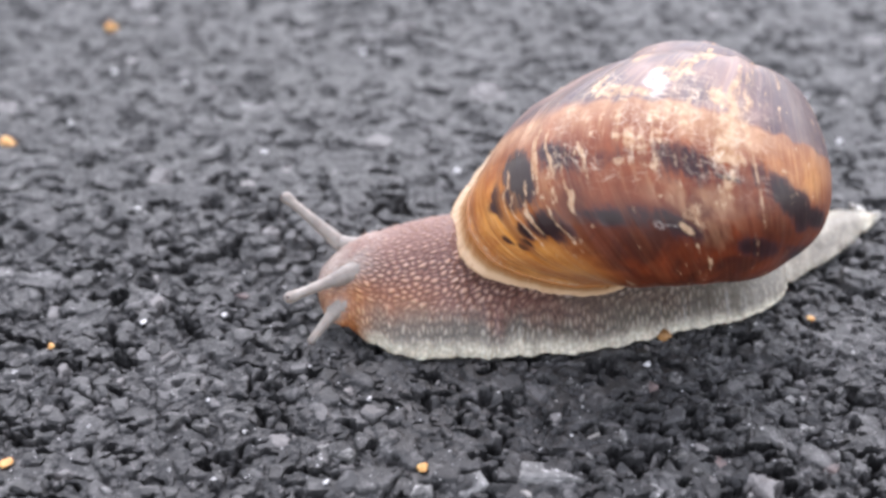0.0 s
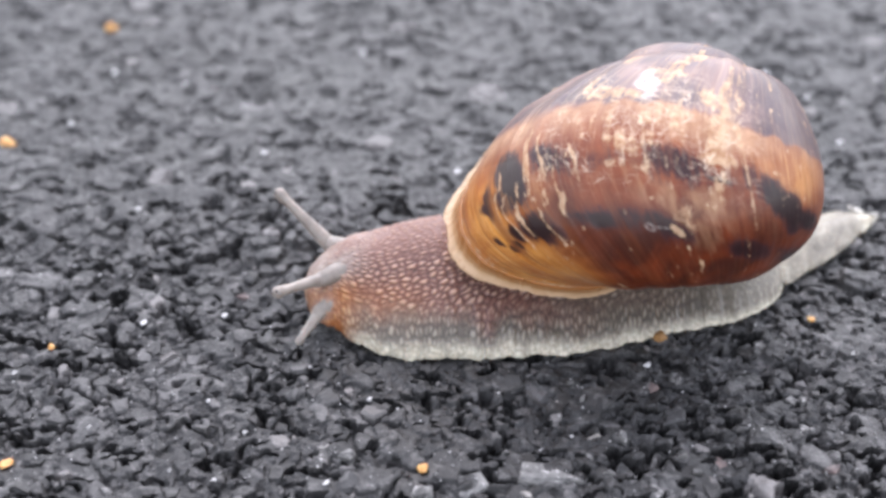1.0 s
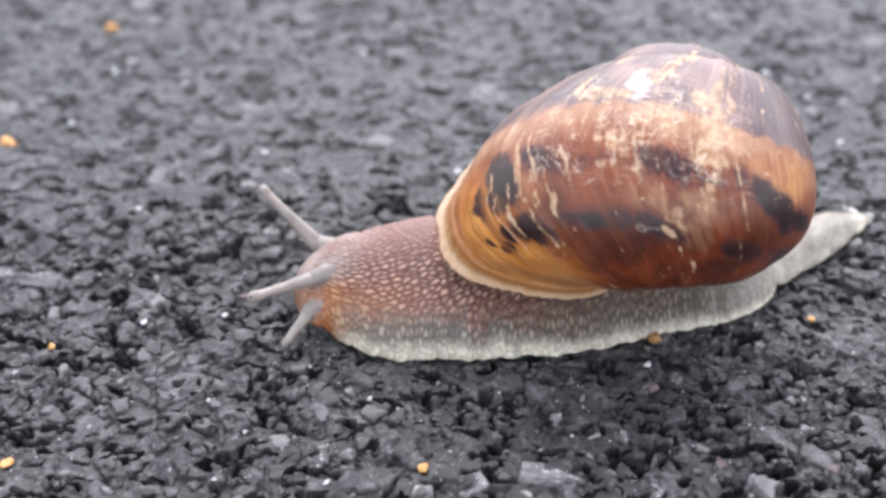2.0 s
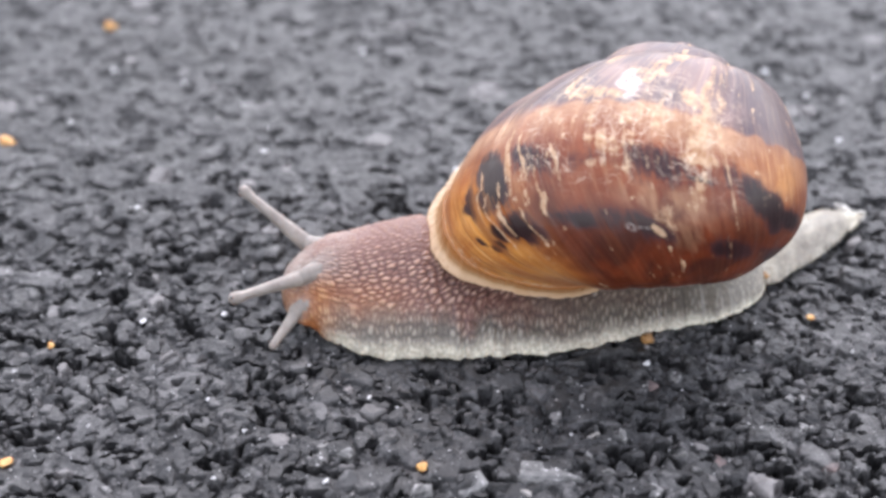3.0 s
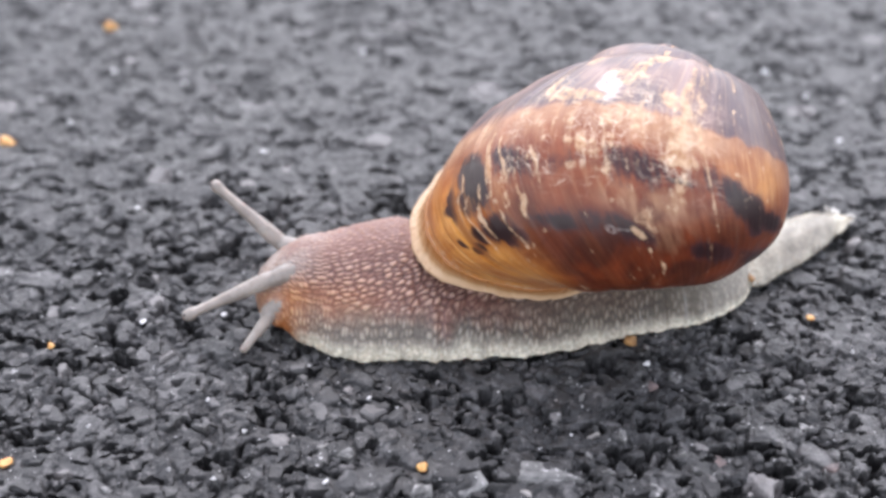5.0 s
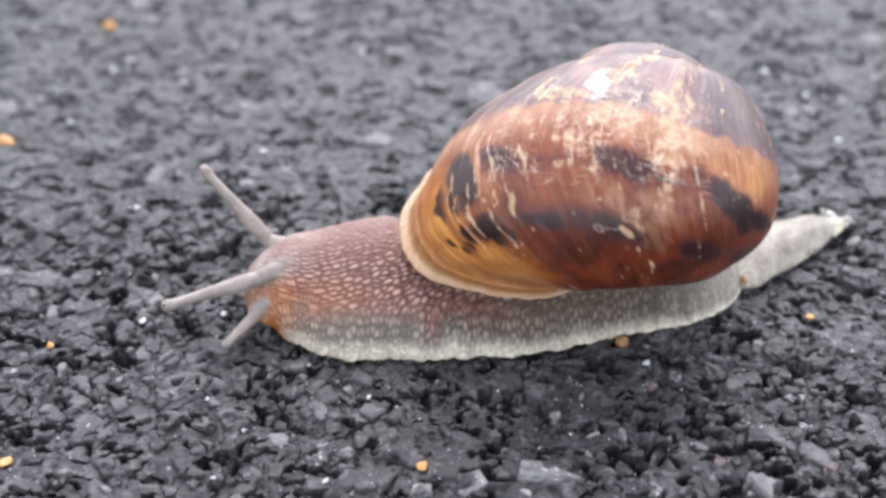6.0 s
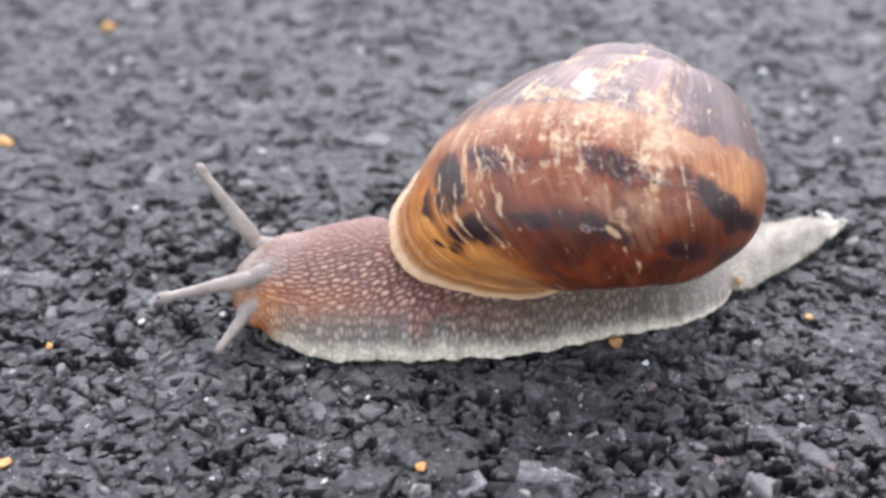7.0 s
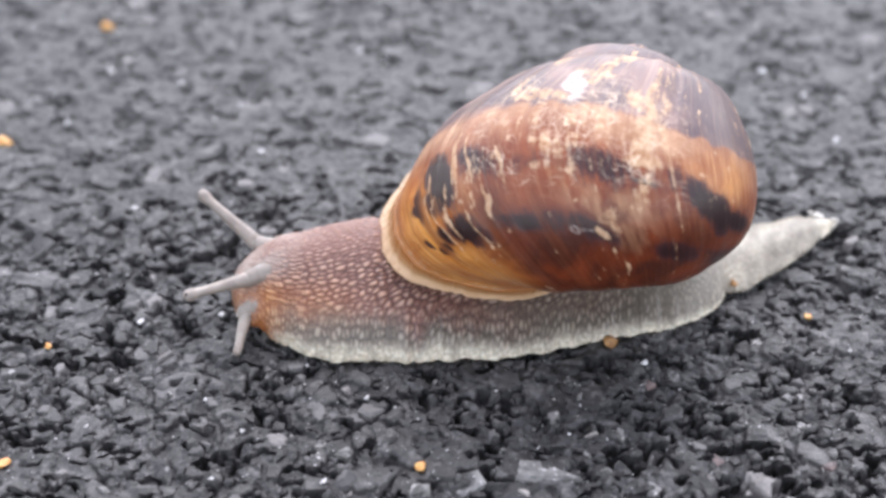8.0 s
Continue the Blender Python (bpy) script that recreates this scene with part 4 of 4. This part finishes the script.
def road_sheet():
    """The road as one sheet from the close stretch to the horizon."""
    def axis(lo, hi, fine):
        inner = [lo]
        while inner[-1] < hi:
            inner.append(inner[-1] + fine(inner[-1]))
        inner = np.array(inner)
        reach = [0.0]
        gap = fine(hi)
        while reach[-1] < 4.0e6:
            gap *= 1.22
            reach.append(reach[-1] + gap)
        outer = np.array(reach[1:])
        return np.concatenate([lo - outer[::-1], inner, inner[-1] + outer])
    xs, ys = axis(ZONE[0], ZONE[1], lambda p: 0.13), axis(ZONE[2], ZONE[3], lambda p: 0.11 + 0.10 * min(1.0, max(0.0, (p + 8) / 30)))
    X, Y = np.meshgrid(xs, ys, indexing="ij")
    Z, tone = road_surface(np.clip(X, -90, 90), np.clip(Y, -90, 90))
    built = np.maximum(np.abs(X), np.abs(Y)) < 88  # beyond, the stones are left to the material
    Z, tone = np.where(built, Z, -0.28), np.where(built, tone, 0.45)
    me = grid_mesh("ground", np.stack([X, Y, Z], -1) * MM)
    give_float(me, "tone", tone)
    ob = link("ground", me, ROAD, None, "", False)
    return tagged(ob, "dark grey worn asphalt road of angular bitumen-coated chippings", "road", kind="structure")


def stone_points(r, rng):
    """A broken chipping: uneven top, chamfered rim and sunk sides; points in mm and faces."""
    n = int(rng.integers(5, 9))
    ang = np.sort(rng.uniform(0, 2 * np.pi, n) * 0.35 + np.linspace(0, 2 * np.pi, n, endpoint=False) + rng.uniform(0, 6.28))
    stretch, turn = rng.uniform(0.6, 1.0), rng.uniform(0, 3.14)
    level = rng.uniform(0.02, 0.20)
    tx, ty = rng.normal(0, 0.13, 2)
    top, rim = [], []
    for q in ang:
        k = r * rng.uniform(0.75, 1.15)
        x, y = k * math.cos(q), k * math.sin(q) * stretch
        x, y = x * math.cos(turn) - y * math.sin(turn), x * math.sin(turn) + y * math.cos(turn)
        s = rng.uniform(0.62, 0.9)
        top.append((x * s, y * s, level + tx * x * s + ty * y * s + rng.normal(0, 0.06)))
        rim.append((x, y, level + tx * x + ty * y - rng.uniform(0.12, 0.45)))
    ox, oy = rng.normal(0, 0.2 * r, 2)
    pts = [(ox, oy, level + tx * ox + ty * oy + rng.uniform(-0.04, 0.10))] + top + rim + [(x * 1.05, y * 1.05, -0.9) for x, y, z in rim]
    faces = []
    for i in range(n):
        j = (i + 1) % n
        faces.append((0, 1 + i, 1 + j))
        for lo in (1, 1 + n):
            faces.append((lo + i, lo + n + i, lo + n + j, lo + j))
    return pts, faces


ground = road_sheet()


# ---- loose grains on the road ----
def loose(name, label, category, group, material, places, radius, z=0.25, flat=0.8, seed=0, least=0.45):
    out = []
    for k, (x, y, scale) in enumerate(places):
        ob = part(name, grain_mesh(name, seed + k, radius * scale, flat, least=least), material, None, label, False)
        ob.matrix_basis = pose(x * MM, y * MM, (float(road_height(np.array([x]), np.array([y]))[0]) + z) * MM, 0, 0, 57 * k)
        tagged(ob, label, category, group)
        out.append(ob)
    return out


loose("sand_grain", "small amber grain of sand lying on asphalt", "sand grain", "amber grains on the road", AMBER,
      [(-40.2, 43.7, 1.15), (-44.7, 18.2, 1.1), (-31.3, -12.4, 0.42), (-31.1, -24.3, 0.62), (-1.4, -24.8, 0.55), (30.3, -9.0, 0.42)], 0.85, 0.35, 0.85, 100)
loose("quartz_chip", "tiny white quartz chip on dark asphalt", "stone chip", "white chips on the road", WHITE,
      [(-17.9, 15.7, 1.0), (-28.6, 6.2, 0.9), (-18.3, -7.8, 1.0), (-24.8, -9.1, 0.8), (1.4, 12.8, 0.9), (-9.2, 37.8, 1.0), (16.9, -26.5, 0.9),
       (-17.2, -2.9, 0.7), (-39.2, 22.1, 0.9), (-28.7, 30.1, 0.8), (-23.7, 22.0, 0.8), (-37.2, 33.2, 0.9), (40.9, 18.7, 1.0), (36.2, 32.2, 1.3), (39.8, 27.6, 1.2), (-2.0, 11.4, 0.9),
       (15.9, -14.4, 0.7), (-5.5, -17.9, 0.6), (-17.9, -17.9, 0.6), (-8.1, -26.4, 0.7)], 0.52, 0.15, 0.75, 200, 0.22)


def chippings(name, label, group, material, places, seed):
    """Angular broken stones set in the surface: place, radius, how slender, heading."""
    rng = np.random.default_rng(seed)
    for x, y, r, slim, head in places:
        pts, faces = stone_points(r * 1.35, rng)
        me = bpy.data.meshes.new(name)
        me.from_pydata([mm((p[0], p[1] * slim, p[2])) for p in pts], [], faces)
        ob = link(name, me, material, None, label, False)
        near = road_height(x + r * np.array([0, 0.5, -0.5, 0, 0]), y + r * np.array([0, 0, 0, 0.5, -0.5]))
        ob.matrix_basis = pose(x * MM, y * MM, (float(near.mean()) + 0.18) * MM, 0, 0, head)
        tagged(ob, label, "stone chip", group)


chippings("pale_chipping", "pale grey broken chipping set in dark asphalt", "pale chippings", PALE,
          [(7.0, -25.2, 2.0, 0.55, -12), (1.3, -26.3, 1.5, 0.7, 15), (15.1, -26.4, 0.95, 0.7, 60), (8.4, -20.8, 0.5, 0.6, -30),
           (25.7, -11.7, 0.75, 0.7, 20), (-8.6, -22.6, 0.6, 0.8, 40), (-6.9, -23.8, 0.55, 0.7, -20),
           (-1.6, -26.9, 0.7, 0.8, 10), (-23.6, -26.6, 0.55, 0.7, 0), (-21.6, -23.2, 0.5, 0.6, 60), (30.0, -12.9, 0.5, 0.7, 0), (26.9, -9.4, 0.6, 0.6, 30)], 321)
CHIP_RNG = np.random.default_rng(58)
chippings("pale_chipping", "small pale grey chipping worn bare in dark asphalt", "pale chippings", PALE,
          [(CHIP_RNG.uniform(0, 32), CHIP_RNG.uniform(-27, -15), CHIP_RNG.uniform(0.25, 0.6), CHIP_RNG.uniform(0.4, 0.9), CHIP_RNG.uniform(0, 180)) for _ in range(26)], 351)
chippings("cream_chipping", "slender off-white stone splinter lying on asphalt", "pale chippings", CREAM,
          [(10.9, -21.5, 0.85, 0.30, 22), (17.2, -26.3, 0.45, 0.8, 70), (8.6, -18.2, 0.35, 0.7, 0), (5.8, -26.8, 0.4, 0.6, -15)], 341)
chippings("pink_chipping", "dull pink broken chipping set in dark asphalt", "pale chippings", PINK,
          [(19.8, -23.8, 0.85, 0.6, -50), (-17.2, -5.7, 0.7, 0.8, 0), (16.0, -16.6, 0.5, 0.7, 20), (27.5, -25.0, 0.6, 0.7, 10)], 331)
stuck = loose("sand_grain", "amber grain of sand dragged along by the snail's foot", "sand grain", "", TAN, [(17.75, -11.78, 0.80)], 0.85, 0.5, 0.8, 113)[0]

# glittering specks, too many to count
sv, sf = [], []
srng = np.random.default_rng(77)
SPECK_X = srng.uniform(ZONE[0], ZONE[1], 2600)
SPECK_Y = ZONE[2] + (ZONE[3] - ZONE[2]) * srng.random(2600) ** 1.7
SPECK_Z = road_height(SPECK_X, SPECK_Y)
for x, y, ground_z in zip(SPECK_X, SPECK_Y, SPECK_Z):
    if ground_z < -0.75:
        continue
    r = srng.uniform(0.035, 0.12) * (1.0 if srng.random() < 0.93 else 2.0)
    q = srng.normal(size=(6, 3)) * 0.25
    base = len(sv)
    z = ground_z + 0.05
    for d, j in zip(((1, 0, 0), (0, 1, 0), (-1, 0, 0), (0, -1, 0), (0, 0, 1), (0, 0, -1)), q):
        sv.append(((x + (d[0] + j[0]) * r) * MM, (y + (d[1] + j[1]) * r) * MM, (z + (d[2] + j[2]) * r) * MM))
    for a_, b_ in ((0, 1), (1, 2), (2, 3), (3, 0)):
        sf += [(base + a_, base + b_, base + 4), (base + b_, base + a_, base + 5)]
sme = bpy.data.meshes.new("quartz_specks")
sme.from_pydata(sv, [], sf)
tagged(link("quartz_specks", sme, SPECK, None, "", False), "scattered white mineral specks in the asphalt", "specks", kind="stuff")

# stones that stand out of the surface, one by one
STONE_RNG = np.random.default_rng(9)
STONES = [stone_points(r, STONE_RNG) for r in np.linspace(0.45, 1.25, 40)]
STONE_MESHES = []
for pts, faces in STONES:
    me = bpy.data.meshes.new("stone")
    me.from_pydata([mm(p) for p in pts], [], faces)
    me.materials.append(ASPHALT_PIECE)
    STONE_MESHES.append(me)
taken = []
while len(taken) < 300:
    px, py = STONE_RNG.uniform(-34, 34), STONE_RNG.uniform(-28, 6)
    k = int(STONE_RNG.integers(0, 40) * STONE_RNG.uniform(0.3, 1.0))
    if any((px - qx) ** 2 + (py - qy) ** 2 < 1.9 for qx, qy in taken):
        continue
    taken.append((px, py))
    ob = new("stone", STONE_MESHES[k])
    ob.parent = ground
    under = float(road_height(np.array([px]), np.array([py]))[0])
    ob.matrix_basis = pose(px * MM, py * MM, min(0.05, 0.6 * under - 0.05) * MM, 0, 0, float(STONE_RNG.uniform(0, 360)))


GRIT_ROWS = [(0, 17.75, -11.78), (0.5, 17.58, -11.8), (1, 17.44, -11.82), (1.5, 17.23, -11.9), (3, 16.43, -12.3), (3.5, 16.16, -12.38), (4, 15.82, -12.42),
             (4.5, 15.41, -12.45), (6, 14.34, -12.75), (6.5, 14.1, -12.77), (7, 13.89, -12.8), (7.5, 13.65, -12.78), (8, 13.51, -12.78)]


def motions():
    walk(snail, [(t, pose(x * MM, y * MM, 0)) for t, x, y in ROOT_PATH])
    for ob, x in PIECES:
        walk(ob, [(t, bend(x, i)) for i, t in enumerate(TIMES)])
    for ob, rows in ((FAR, FAR_ROWS), (NEAR, NEAR_ROWS), (LOW, LOW_ROWS)):
        walk(ob, [(t, look(mm(tip), mm(root))) for t, tip, root in rows])
    walk(stuck, [(t, pose(x * MM, (y + 0.25) * MM, 0.30 * MM, 0, 0, -14 * t)) for t, x, y in GRIT_ROWS])


motions()
